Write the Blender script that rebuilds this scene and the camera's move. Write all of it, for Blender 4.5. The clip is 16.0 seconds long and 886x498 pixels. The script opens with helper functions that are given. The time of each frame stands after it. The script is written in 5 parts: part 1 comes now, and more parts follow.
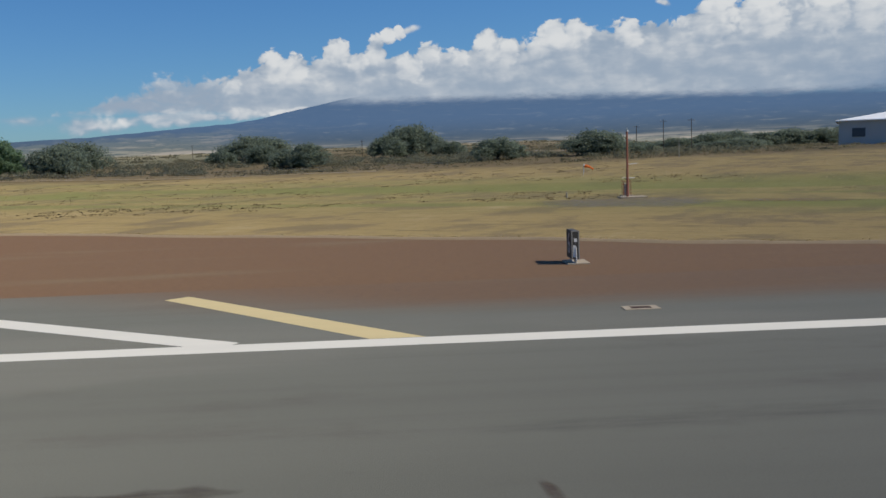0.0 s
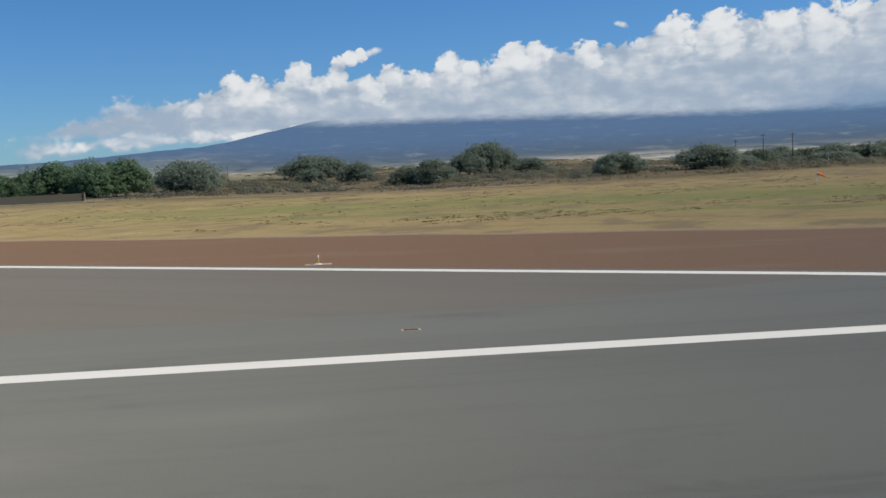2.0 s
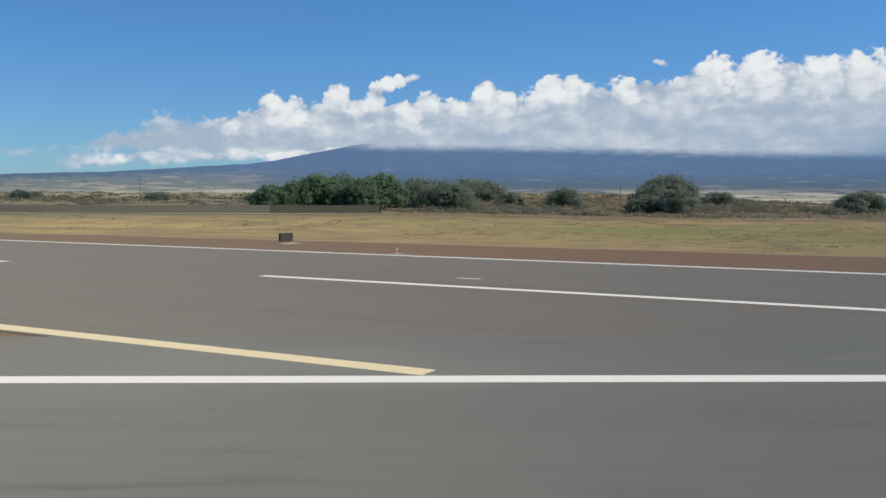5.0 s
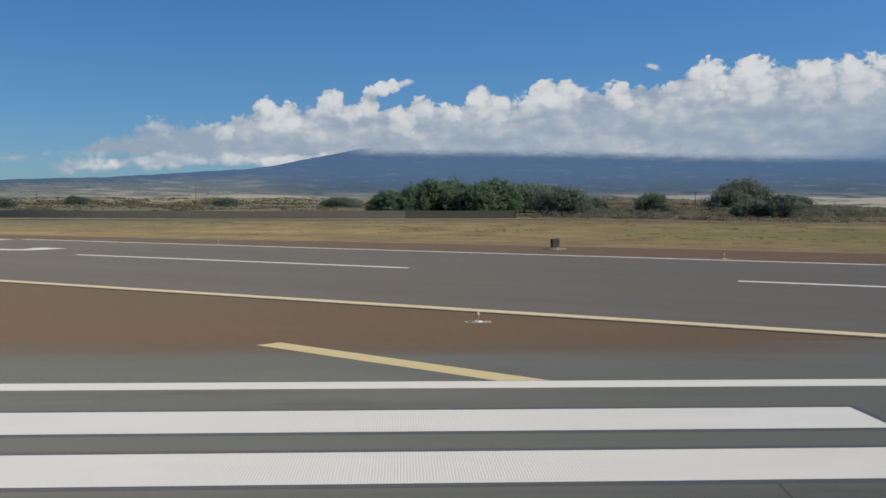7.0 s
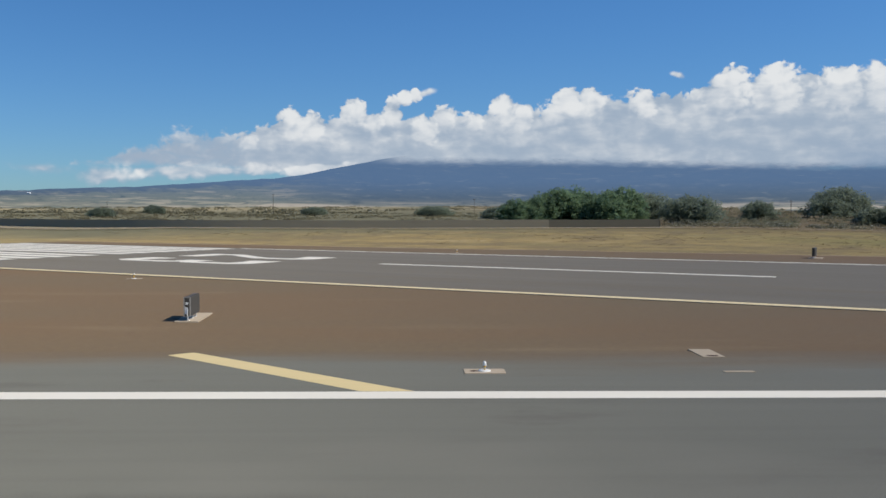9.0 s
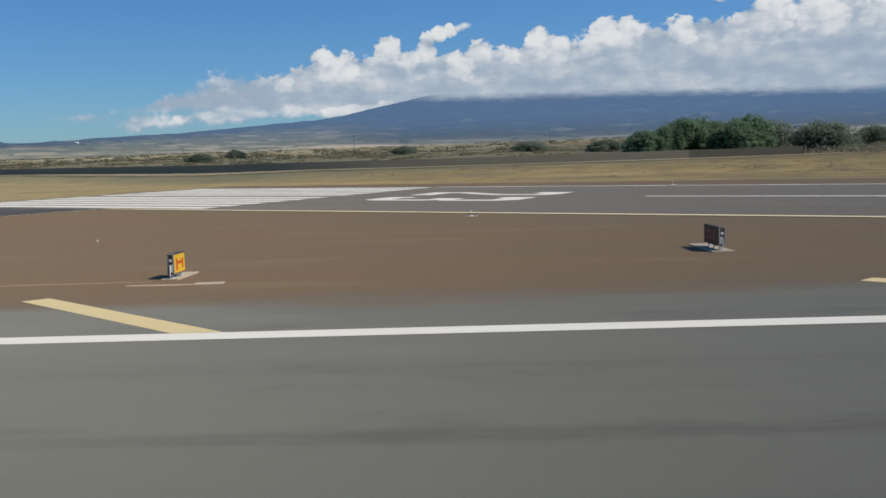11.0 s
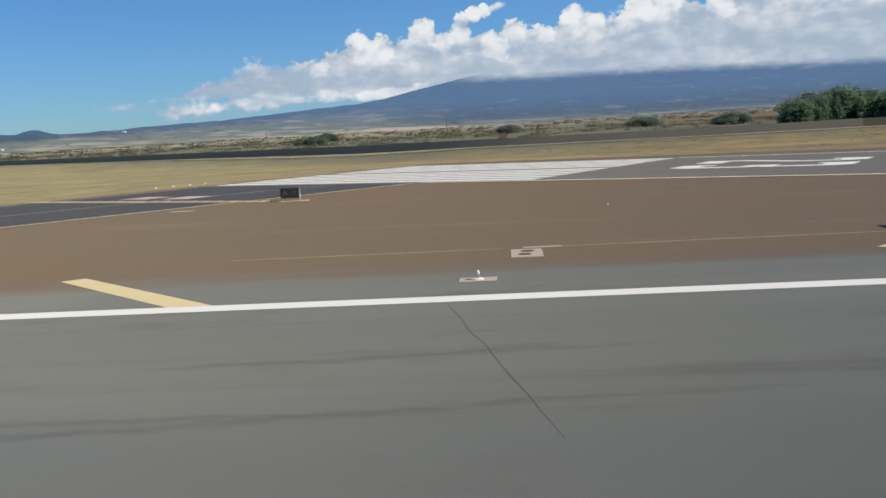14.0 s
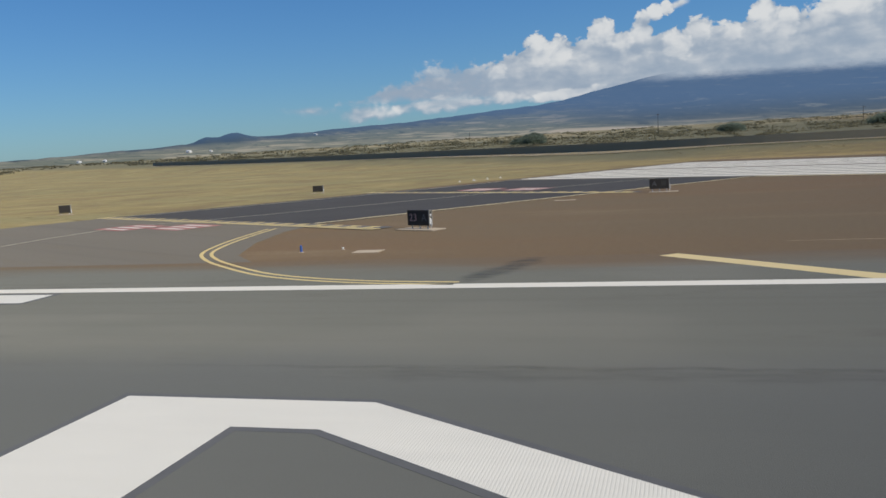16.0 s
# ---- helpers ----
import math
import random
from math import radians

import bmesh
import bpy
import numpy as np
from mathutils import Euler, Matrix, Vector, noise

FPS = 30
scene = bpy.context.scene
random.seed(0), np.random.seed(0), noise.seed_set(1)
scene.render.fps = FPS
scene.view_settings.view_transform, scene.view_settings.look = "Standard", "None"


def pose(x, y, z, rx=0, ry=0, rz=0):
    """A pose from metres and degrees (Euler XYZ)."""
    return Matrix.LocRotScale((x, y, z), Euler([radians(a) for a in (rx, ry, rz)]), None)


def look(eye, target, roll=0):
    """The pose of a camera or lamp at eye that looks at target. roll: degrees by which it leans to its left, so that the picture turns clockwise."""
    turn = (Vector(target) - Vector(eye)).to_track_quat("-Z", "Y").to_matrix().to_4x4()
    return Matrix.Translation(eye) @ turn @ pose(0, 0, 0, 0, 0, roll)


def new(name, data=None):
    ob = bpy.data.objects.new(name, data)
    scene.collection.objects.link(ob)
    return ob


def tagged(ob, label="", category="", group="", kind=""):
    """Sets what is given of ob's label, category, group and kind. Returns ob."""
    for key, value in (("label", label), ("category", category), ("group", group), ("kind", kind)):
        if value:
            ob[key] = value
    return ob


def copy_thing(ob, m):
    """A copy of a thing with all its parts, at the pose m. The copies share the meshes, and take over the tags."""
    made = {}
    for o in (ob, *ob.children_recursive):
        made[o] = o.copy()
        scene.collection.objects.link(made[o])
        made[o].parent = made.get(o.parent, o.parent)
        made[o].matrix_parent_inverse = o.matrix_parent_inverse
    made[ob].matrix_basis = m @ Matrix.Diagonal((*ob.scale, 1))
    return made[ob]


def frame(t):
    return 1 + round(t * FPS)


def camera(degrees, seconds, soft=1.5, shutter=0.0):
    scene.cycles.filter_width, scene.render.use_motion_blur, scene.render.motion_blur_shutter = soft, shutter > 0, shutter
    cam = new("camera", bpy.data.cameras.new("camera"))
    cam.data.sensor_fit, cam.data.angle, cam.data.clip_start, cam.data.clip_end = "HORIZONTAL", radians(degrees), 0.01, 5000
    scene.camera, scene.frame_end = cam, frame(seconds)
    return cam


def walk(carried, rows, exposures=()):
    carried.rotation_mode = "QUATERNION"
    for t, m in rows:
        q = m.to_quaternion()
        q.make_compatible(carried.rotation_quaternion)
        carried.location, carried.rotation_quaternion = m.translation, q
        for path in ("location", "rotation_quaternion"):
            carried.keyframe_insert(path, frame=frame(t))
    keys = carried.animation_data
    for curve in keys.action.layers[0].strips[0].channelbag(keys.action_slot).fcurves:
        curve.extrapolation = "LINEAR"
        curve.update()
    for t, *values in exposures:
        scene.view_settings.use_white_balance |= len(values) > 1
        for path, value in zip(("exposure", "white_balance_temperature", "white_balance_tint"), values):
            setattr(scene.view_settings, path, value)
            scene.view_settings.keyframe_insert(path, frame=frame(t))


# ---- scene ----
# camera: a window seat, 4.75 m over the runway, rolling towards -x and slowing down
cam = camera(53.48, 16.0, soft=1.6)
ROWS = [  # seconds, x, y, z, yaw, pitch, roll
    (0.0, 157.22, 0.91, 4.755, -2.03, -6.18, 1.98),
    (0.5, 146.90, 0.74, 4.755, -1.46, -6.07, 2.01),
    (1.0, 136.30, 0.57, 4.755, -1.53, -5.89, 2.61),
    (1.5, 125.57, 0.40, 4.755, -3.14, -5.76, 2.84),
    (2.0, 115.08, 0.22, 4.755, -4.41, -4.89, 2.51),
    (2.5, 104.78, 0.04, 4.755, -3.17, -4.39, 2.23),
    (3.0, 94.62, -0.14, 4.755, -3.31, -3.64, -0.20),
    (3.5, 84.81, -0.31, 4.755, -1.65, -3.16, -0.42),
    (6.0, 42.06, -0.26, 4.755, -2.77, -3.00, -0.36),
    (6.5, 34.36, -0.21, 4.755, -2.00, -2.91, -0.27),
    (7.0, 27.02, -0.15, 4.755, -2.75, -2.75, -0.23),
    (7.5, 19.92, -0.09, 4.755, -2.12, -2.71, 0.11),
    (8.0, 13.03, -0.04, 4.755, -0.59, -2.59, -0.01),
    (8.5, 6.39, -0.02, 4.755, -1.30, -2.38, -0.13),
    (9.0, 0.00, 0.00, 4.755, -1.27, -2.19, -0.14),
    (11.5, -27.26, -0.48, 4.755, 1.48, -7.09, 1.99),
    (12.0, -32.30, -0.75, 4.755, 1.41, -7.44, 2.09),
    (12.5, -37.21, -1.05, 4.755, 0.12, -7.65, 2.07),
    (13.0, -42.04, -1.39, 4.755, 0.65, -7.60, 2.38),
    (13.5, -46.76, -1.81, 4.755, 1.94, -7.48, 2.80),
    (14.0, -51.26, -2.34, 4.755, 3.51, -7.30, 3.02),
    (14.5, -55.63, -3.02, 4.755, 5.87, -6.99, 3.17),
    (15.0, -59.79, -3.84, 4.755, 9.43, -6.75, 3.14),
    (15.5, -63.77, -4.82, 4.755, 11.94, -6.68, 2.99),
    (16.0, -67.36, -5.81, 4.755, 14.88, -6.60, 3.14),
]
walk(cam, [(t, pose(x, y, z, 90 + pitch, roll, yaw)) for t, x, y, z, yaw, pitch, roll in ROWS],
     exposures=[(0, -0.1), (0.5, 0.1), (1, 0.14), (1.5, 0.12), (2, 0.08), (3.5, 0.12), (6, 0.2), (6.5, 0.08), (7, -0.15), (7.5, -0.22), (8, -0.25), (8.5, -0.08), (9, 0.08), (11.5, 0.0), (12, 0.0), (13, 0.15), (14.5, 0.2), (15.2, 0.15), (16, -0.1)])

# ---- sky, clouds and sun ----
SUN_ELEVATION, SUN_AZIMUTH = 44.0, 108.0   # degrees; azimuth from +y towards +x


class Nodes:
    """Short writing for a node tree."""

    def __init__(self, tree):
        self.tree = tree
        tree.nodes.clear()

    def add(self, kind, **inputs):
        node = self.tree.nodes.new(kind)
        return self.fill(node, **inputs)

    def fill(self, node, **inputs):
        for key, value in inputs.items():
            self.put(node.inputs[key.replace("_", " ")], value)
        return node

    def put(self, socket, value):
        if isinstance(value, bpy.types.NodeSocket):
            self.tree.links.new(value, socket)
        elif value is not None:
            socket.default_value = value

    def math(self, op, a, b=None, c=None, clamp=False):
        node = self.tree.nodes.new("ShaderNodeMath")
        node.operation, node.use_clamp = op, clamp
        for i, v in enumerate((a, b, c)):
            if v is not None:
                self.put(node.inputs[i], v)
        return node.outputs[0]

    def step(self, x, low, high, out_low=0.0, out_high=1.0):
        node = self.tree.nodes.new("ShaderNodeMapRange")
        node.interpolation_type = "SMOOTHSTEP"
        for i, v in enumerate((x, low, high, out_low, out_high)):
            self.put(node.inputs[i], v)
        return node.outputs[0]

    def mix(self, factor, a, b, blend="MIX"):
        node = self.tree.nodes.new("ShaderNodeMix")
        node.data_type, node.blend_type = "RGBA", blend
        for i, v in ((0, factor), (6, a), (7, b)):
            if isinstance(v, tuple) and len(v) == 3:
                v = (*v, 1.0)
            self.put(node.inputs[i], v)
        return node.outputs[2]

    def noise(self, vector, scale, detail=4.0, rough=0.55, distort=0.0):
        node = self.tree.nodes.new("ShaderNodeTexNoise")
        self.fill(node, Vector=vector, Scale=scale, Detail=detail, Roughness=rough, Distortion=distort)
        return node.outputs["Fac"]

    def combine(self, x, y, z=0.0):
        node = self.tree.nodes.new("ShaderNodeCombineXYZ")
        for i, v in enumerate((x, y, z)):
            self.put(node.inputs[i], v)
        return node.outputs[0]

    def split(self, vector):
        node = self.tree.nodes.new("ShaderNodeSeparateXYZ")
        self.put(node.inputs[0], vector)
        return node.outputs

    def scaled(self, vector, scale, move=(0, 0, 0), turn=0.0):
        node = self.tree.nodes.new("ShaderNodeMapping")
        self.put(node.inputs["Vector"], vector)
        node.inputs["Scale"].default_value = scale
        node.inputs["Location"].default_value = move
        node.inputs["Rotation"].default_value = (0, 0, radians(turn))
        return node.outputs[0]


def make_world():
    world = bpy.data.worlds.new("sky")
    scene.world = world
    world.use_nodes = True
    n = Nodes(world.node_tree)
    sky = n.add("ShaderNodeTexSky")
    sky.sky_type, sky.sun_disc = "NISHITA", False
    sky.sun_elevation, sky.sun_rotation = radians(SUN_ELEVATION), radians(SUN_AZIMUTH)
    sky.altitude, sky.air_density, sky.dust_density, sky.ozone_density = 0, 1.0, 0.25, 3.0
    way = n.add("ShaderNodeTexCoord").outputs["Generated"]
    x, y, z = n.split(way)
    az = n.math("MULTIPLY", n.math("ARCTAN2", x, y), 57.2958)
    el = n.math("MULTIPLY", n.math("ARCSINE", z), 57.2958)
    flat = n.combine(az, n.math("MULTIPLY", el, 1.25), 3.7)
    warp = n.add("ShaderNodeTexNoise", Vector=flat, Scale=0.55, Detail=3.0)
    bent = n.tree.nodes.new("ShaderNodeVectorMath")
    bent.operation = "MULTIPLY_ADD"
    n.put(bent.inputs[0], warp.outputs["Color"])
    bent.inputs[1].default_value = (1.3, 1.3, 0)
    n.put(bent.inputs[2], flat)
    bent = bent.outputs[0]

    def lumps(vector):
        """Heaped, cauliflower-like relief: round cells at two sizes and fine noise."""
        total = None
        for scale, weight in ((0.36, 0.55), (0.95, 0.36), (2.3, 0.13)):
            cell = n.tree.nodes.new("ShaderNodeTexVoronoi")
            cell.feature = "SMOOTH_F1"
            n.fill(cell, Vector=vector, Scale=scale, Smoothness=0.35)
            part_value = n.math("MULTIPLY", n.math("SUBTRACT", 0.85, cell.outputs["Distance"]), weight)
            total = part_value if total is None else n.math("ADD", total, part_value)
        return n.math("ADD", total, n.math("MULTIPLY", n.math("SUBTRACT", n.noise(vector, 1.3, 4.0, 0.5), 0.5), 0.22))

    relief = lumps(bent)
    shifted = n.scaled(bent, (1, 1, 1), (-0.40, -0.75, 0))
    light = n.math("SUBTRACT", relief, lumps(shifted))

    curve = n.tree.nodes.new("ShaderNodeFloatCurve")   # the height of the cloud bank by azimuth
    line = curve.mapping.curves[0]
    tops = ((-45, 0.5), (-23, 0.8), (-20.5, 3.6), (-18, 4.8), (-15, 5.3), (-12, 5.6), (-10.2, 5.8), (-8.5, 6.2), (-5.5, 6.4), (-4, 6.8), (-1, 6.5), (2, 6.8), (5, 7.2),
            (8, 7.3), (11, 7.8), (14, 7.9), (16.5, 7.8), (19, 8.7), (23, 8.7), (28, 8.9), (36, 9.4), (48, 8.0), (60, 5.0))
    span = lambda a: (a + 45) / 105
    for i, (a, e) in enumerate(tops):
        at = (span(a), e / 14)
        if i == 0:
            line.points[0].location = at
        elif i == len(tops) - 1:
            line.points[1].location = at
        else:
            line.points.new(*at)
    curve.mapping.update()
    n.put(curve.inputs["Value"], n.math("DIVIDE", n.math("ADD", az, 45.0), 105.0))
    top = n.math("MULTIPLY", curve.outputs[0], 14.0)
    rough_edge = n.math("SUBTRACT", relief, 0.42)
    frill = n.math("MULTIPLY", n.math("SUBTRACT", n.noise(bent, 2.6, 3.0, 0.5), 0.5), 0.5)
    rough_edge = n.math("ADD", rough_edge, frill)
    depth = n.math("ADD", n.math("SUBTRACT", top, el), n.math("MULTIPLY", rough_edge, 1.9))
    soft = n.step(az, -19.0, -8.5, 0.75, 0.28)
    heap = n.step(depth, 0.0, soft)
    # single heads that stand out of the bank: azimuth, elevation, radius
    heads = ((-8.6, 5.75, 1.15), (-7.2, 5.6, 1.05), (-4.5, 6.5, 1.05), (-3.2, 5.9, 0.8), (-2.0, 6.5, 0.85), (-1.9, 7.1, 0.68), (-1.2, 7.45, 0.62), (-0.5, 7.65, 0.5), (1.4, 6.2, 1.0), (3.3, 6.0, 0.9), (5.1, 6.65, 1.1), (6.4, 6.2, 0.95), (9.3, 7.1, 1.1), (10.9, 7.2, 1.15),
             (13.75, 7.1, 1.35), (19.4, 7.35, 1.8), (21.8, 7.4, 1.8), (25.4, 7.3, 1.75), (28.0, 7.4, 2.0), (-11.2, 4.55, 0.75), (0.0, 5.4, 1.1))
    shine = None
    for a, e, r in heads:
        da, de = n.math("DIVIDE", n.math("SUBTRACT", az, a), r), n.math("DIVIDE", n.math("SUBTRACT", el, e), r)
        far = n.math("ADD", n.math("MULTIPLY", da, da), n.math("MULTIPLY", de, de))
        inside = n.math("ADD", n.math("SUBTRACT", 1.0, far), n.math("MULTIPLY", rough_edge, 1.9))
        heap = n.math("MAXIMUM", heap, n.step(inside, 0.0, 0.30))
        lit = n.math("MULTIPLY", n.step(inside, 0.0, 0.7), n.math("ADD", 0.55, n.math("ADD", n.math("MULTIPLY", de, 0.42), n.math("MULTIPLY", da, 0.16))))
        shine = lit if shine is None else n.math("MAXIMUM", shine, lit)
    base = n.math("ADD", n.step(az, -19.0, -8.0, 3.1, 2.7), n.math("MULTIPLY", n.math("SUBTRACT", relief, 0.42), -0.9))
    heap = n.math("MULTIPLY", heap, n.step(n.math("SUBTRACT", el, base), -0.25, 0.25))

    def puff(a, e, wide, high, lean=0.0, thick=0.5):
        """One cloud of its own: centre, half sizes and slope, with a ragged rim."""
        da = n.math("SUBTRACT", az, a)
        de = n.math("SUBTRACT", n.math("SUBTRACT", el, e), n.math("MULTIPLY", da, lean))
        r = n.math("SQRT", n.math("ADD", n.math("POWER", n.math("DIVIDE", da, wide), 2.0), n.math("POWER", n.math("DIVIDE", de, high), 2.0)))
        return n.step(n.math("SUBTRACT", n.math("ADD", 1.0, n.math("MULTIPLY", n.math("SUBTRACT", relief, 0.42), 1.6)), r), 0.0, thick)

    strips = [puff(-13.6, 2.75, 5.2, 0.62, 0.02, 0.6), puff(-19.6, 2.35, 2.1, 0.70, 0, 0.7), puff(-23.4, 2.75, 2.8, 0.50, -0.05, 1.0), puff(-6.6, 2.95, 3.2, 0.42, 0.13, 0.4)]
    for one in strips + [puff(0.0, 7.8, 1.0, 0.32, 0.30, 0.7), puff(16.1, 8.75, 0.8, 0.42, -0.2, 0.5)]:
        heap = n.math("MAXIMUM", heap, one)
    high = n.step(n.math("SUBTRACT", top, el), 3.2, -0.3)
    bright = n.math("ADD", n.math("MULTIPLY", high, 0.27), n.math("MULTIPLY", light, n.math("ADD", 0.55, n.math("MULTIPLY", high, 1.05))))
    bright = n.math("ADD", bright, n.math("MULTIPLY", shine, 0.62))
    drift = n.noise(n.combine(n.math("MULTIPLY", az, 0.28), n.math("MULTIPLY", el, 1.0), 9.0), 0.8, 4.0, 0.5)
    wisps = n.noise(n.combine(n.math("MULTIPLY", az, 0.55), n.math("MULTIPLY", el, 1.35), 2.0), 1.2, 5.0, 0.58, 0.5)
    drift = n.math("ADD", n.math("MULTIPLY", drift, 0.62), n.math("MULTIPLY", wisps, 0.38))
    bright = n.math("ADD", bright, n.math("MULTIPLY", n.math("SUBTRACT", drift, 0.47), 1.7))
    bright = n.math("SUBTRACT", bright, n.step(az, -8.5, -12.5, 0.0, 0.28))
    # the thin western end lets the sky through, streak by streak
    thin = n.math("MULTIPLY", n.step(az, -9.0, -16.0, 0.0, 0.22), n.step(wisps, 0.60, 0.36))
    heap = n.math("MULTIPLY", heap, n.math("SUBTRACT", 1.0, thin))
    for one in strips:
        bright = n.math("ADD", bright, n.math("MULTIPLY", one, 0.5))
    tone = n.mix(n.step(bright, -0.25, 1.0), (0.325, 0.405, 0.51), (0.72, 0.74, 0.755))
    veil = n.math("MULTIPLY", n.step(az, 22.0, 31.0, 0.0, 0.75), n.step(el, 5.6, 3.0))
    tone = n.mix(veil, tone, (0.17, 0.27, 0.42))   # blue air under the eastern end
    back = n.add("ShaderNodeBackground", Color=n.mix(1.0, sky.outputs[0], n.mix(n.step(el, 1.0, 16.0), (0.425, 0.69, 1.0), (0.40, 0.745, 1.09)), "MULTIPLY"), Strength=n.step(az, -30.0, 16.0, 0.083, 0.098))
    cloud = n.add("ShaderNodeBackground", Color=tone, Strength=1.0)
    both = n.tree.nodes.new("ShaderNodeMixShader")
    n.put(both.inputs[0], heap)
    n.put(both.inputs[1], back.outputs[0])
    n.put(both.inputs[2], cloud.outputs[0])
    out = n.tree.nodes.new("ShaderNodeOutputWorld")
    n.put(out.inputs[0], both.outputs[0])


make_world()
sun = new("sun", bpy.data.lights.new("sun", "SUN"))
sun.data.energy, sun.data.angle, sun.data.color = 4.5, radians(0.53), (1.0, 0.925, 0.80)
_a, _e = radians(SUN_AZIMUTH), radians(SUN_ELEVATION)
sun.matrix_world = look((math.sin(_a) * math.cos(_e) * 900, math.cos(_a) * math.cos(_e) * 900, math.sin(_e) * 900), (0, 0, 0))


# ---- materials ----
def material(name, build, rough=0.9, metal=0.0, spec=0.3):
    """build(n, place) gives a colour and, if it likes, a height for the bump and its depth in metres."""
    m = bpy.data.materials.new(name)
    m.use_nodes = True
    n = Nodes(m.node_tree)
    place = n.add("ShaderNodeTexCoord").outputs["Object"]
    got = build(n, place)
    colour, bump, depth, *more = got if isinstance(got, list) else [got, None, 0.0]
    shader = n.add("ShaderNodeBsdfPrincipled", Roughness=more[0] if more else rough, Metallic=metal)
    shader.inputs["Specular IOR Level"].default_value = spec
    shader.inputs["Diffuse Roughness"].default_value = 0.8 if rough > 0.8 else 0.2
    n.put(shader.inputs["Base Color"], (*colour, 1.0) if isinstance(colour, tuple) else colour)
    if bump is not None:
        b = n.add("ShaderNodeBump", Height=bump, Strength=1.0, Distance=depth)
        n.put(shader.inputs["Normal"], b.outputs[0])
    out = n.tree.nodes.new("ShaderNodeOutputMaterial")
    n.put(out.inputs[0], shader.outputs[0])
    return m


def world_place(n):
    return n.add("ShaderNodeNewGeometry").outputs["Position"]


U = Vector((0.8698, -0.4934))    # along the crossing runway
V = Vector((0.4934, 0.8698))     # across it, away from the main runway


def cross(s, n):
    """A place on the plan from metres along and across the crossing runway."""
    return (U.x * s + V.x * n, U.y * s + V.y * n)


DIRT_A, DIRT_B, DIRT_C = (0.165, 0.108, 0.055), (0.152, 0.112, 0.062), (0.205, 0.152, 0.085)


def dirt_colour(n, p):
    tone = n.mix(n.step(n.noise(n.scaled(p, (0.02, 0.06, 1)), 1.0, 5.0), 0.35, 0.65), DIRT_A, DIRT_B)
    red = n.step(n.split(p)[0], 10.0, 95.0)   # redder soil to the east
    tone = n.mix(n.math("MULTIPLY", red, 0.7), tone, (0.190, 0.100, 0.048))
    tone = n.mix(n.step(n.noise(n.scaled(p, (0.05, 0.25, 1)), 1.0, 6.0), 0.55, 0.8), tone, DIRT_C)
    return n.mix(n.step(n.noise(p, 3.0, 6.0, 0.7), 0.3, 0.75, 0.0, 0.35), tone, (0.09, 0.06, 0.045))


def main_asphalt(n, place):
    p = world_place(n)
    x, y, z = n.split(p)
    tone = n.mix(n.noise(n.scaled(p, (0.03, 0.12, 1)), 1.0, 5.0), (0.127, 0.125, 0.098), (0.185, 0.182, 0.147))
    streak = n.noise(n.scaled(p, (0.012, 1.1, 1)), 1.0, 5.0, 0.6)
    tone = n.mix(n.step(streak, 0.45, 0.8, 0.0, 0.36), tone, (0.100, 0.094, 0.077))
    stain = n.noise(n.scaled(p, (0.14, 0.35, 1), (2, 7, 0)), 1.0, 7.0, 0.68)
    tone = n.mix(n.step(stain, 0.54, 0.74, 0.0, 0.5), tone, (0.10, 0.088, 0.070))
    spill = n.noise(n.scaled(p, (0.5, 0.8, 1), (5, 1, 0)), 1.0, 6.0, 0.7)
    tone = n.mix(n.step(spill, 0.66, 0.76, 0.0, 0.4), tone, (0.085, 0.072, 0.058))
    patch = n.step(n.noise(n.scaled(p, (0.05, 0.1, 1), (9, 4, 0)), 1.0, 3.0), 0.56, 0.66, 0.0, 0.3)
    tone = n.mix(patch, tone, (0.220, 0.208, 0.168))
    # newer, bluer surface under the wheels at the runway's end
    lane = n.math("MULTIPLY", n.step(n.math("ADD", y, n.math("MULTIPLY", n.noise(p, 0.15, 4.0), 5.0)), 17.5, 13.0), n.step(x, -38.0, -62.0))
    tone = n.mix(n.math("MULTIPLY", lane, 0.65), tone, (0.120, 0.124, 0.120))
    # the rubbered middle of the runway is darker
    middle = n.step(n.math("ADD", y, n.math("MULTIPLY", n.noise(n.scaled(p, (0.02, 0.2, 1), (3, 3, 0)), 1.0, 4.0), 6.0)), 19.5, 11.0)
    tone = n.mix(n.math("MULTIPLY", middle, 0.42), tone, (0.100, 0.102, 0.086))
    # red dust blown over the outer shoulder
    rim = n.math("ADD", y, n.math("MULTIPLY", n.math("SUBTRACT", n.noise(n.scaled(p, (0.06, 0.3, 1)), 1.0, 5.0), 0.5), 6.0))
    over = n.math("ADD", n.math("MULTIPLY", x, 0.4934), n.math("MULTIPLY", y, 0.8698))
    clean = n.math("MULTIPLY", n.step(over, 44.0, 50.0), n.step(over, 104.5, 97.0))   # the crossing runway is swept
    dusty = n.math("MULTIPLY", n.step(rim, 26.3, 30.3, 0.0, 0.95), n.math("SUBTRACT", 1.0, clean))
    tone = n.mix(dusty, tone, dirt_colour(n, p))
    tone = n.mix(n.step(n.noise(p, 30.0, 4.0, 0.8), 0.35, 0.75, 0.0, 0.35), tone, (0.06, 0.058, 0.055))
    groove = n.tree.nodes.new("ShaderNodeTexWave")
    groove.bands_direction = "X"
    n.fill(groove, Vector=p, Scale=8.0, Distortion=0.3)
    height = n.math("ADD", n.noise(p, 60.0, 5.0, 0.7), n.math("MULTIPLY", groove.outputs["Fac"], 0.10))
    return [tone, height, 0.004]


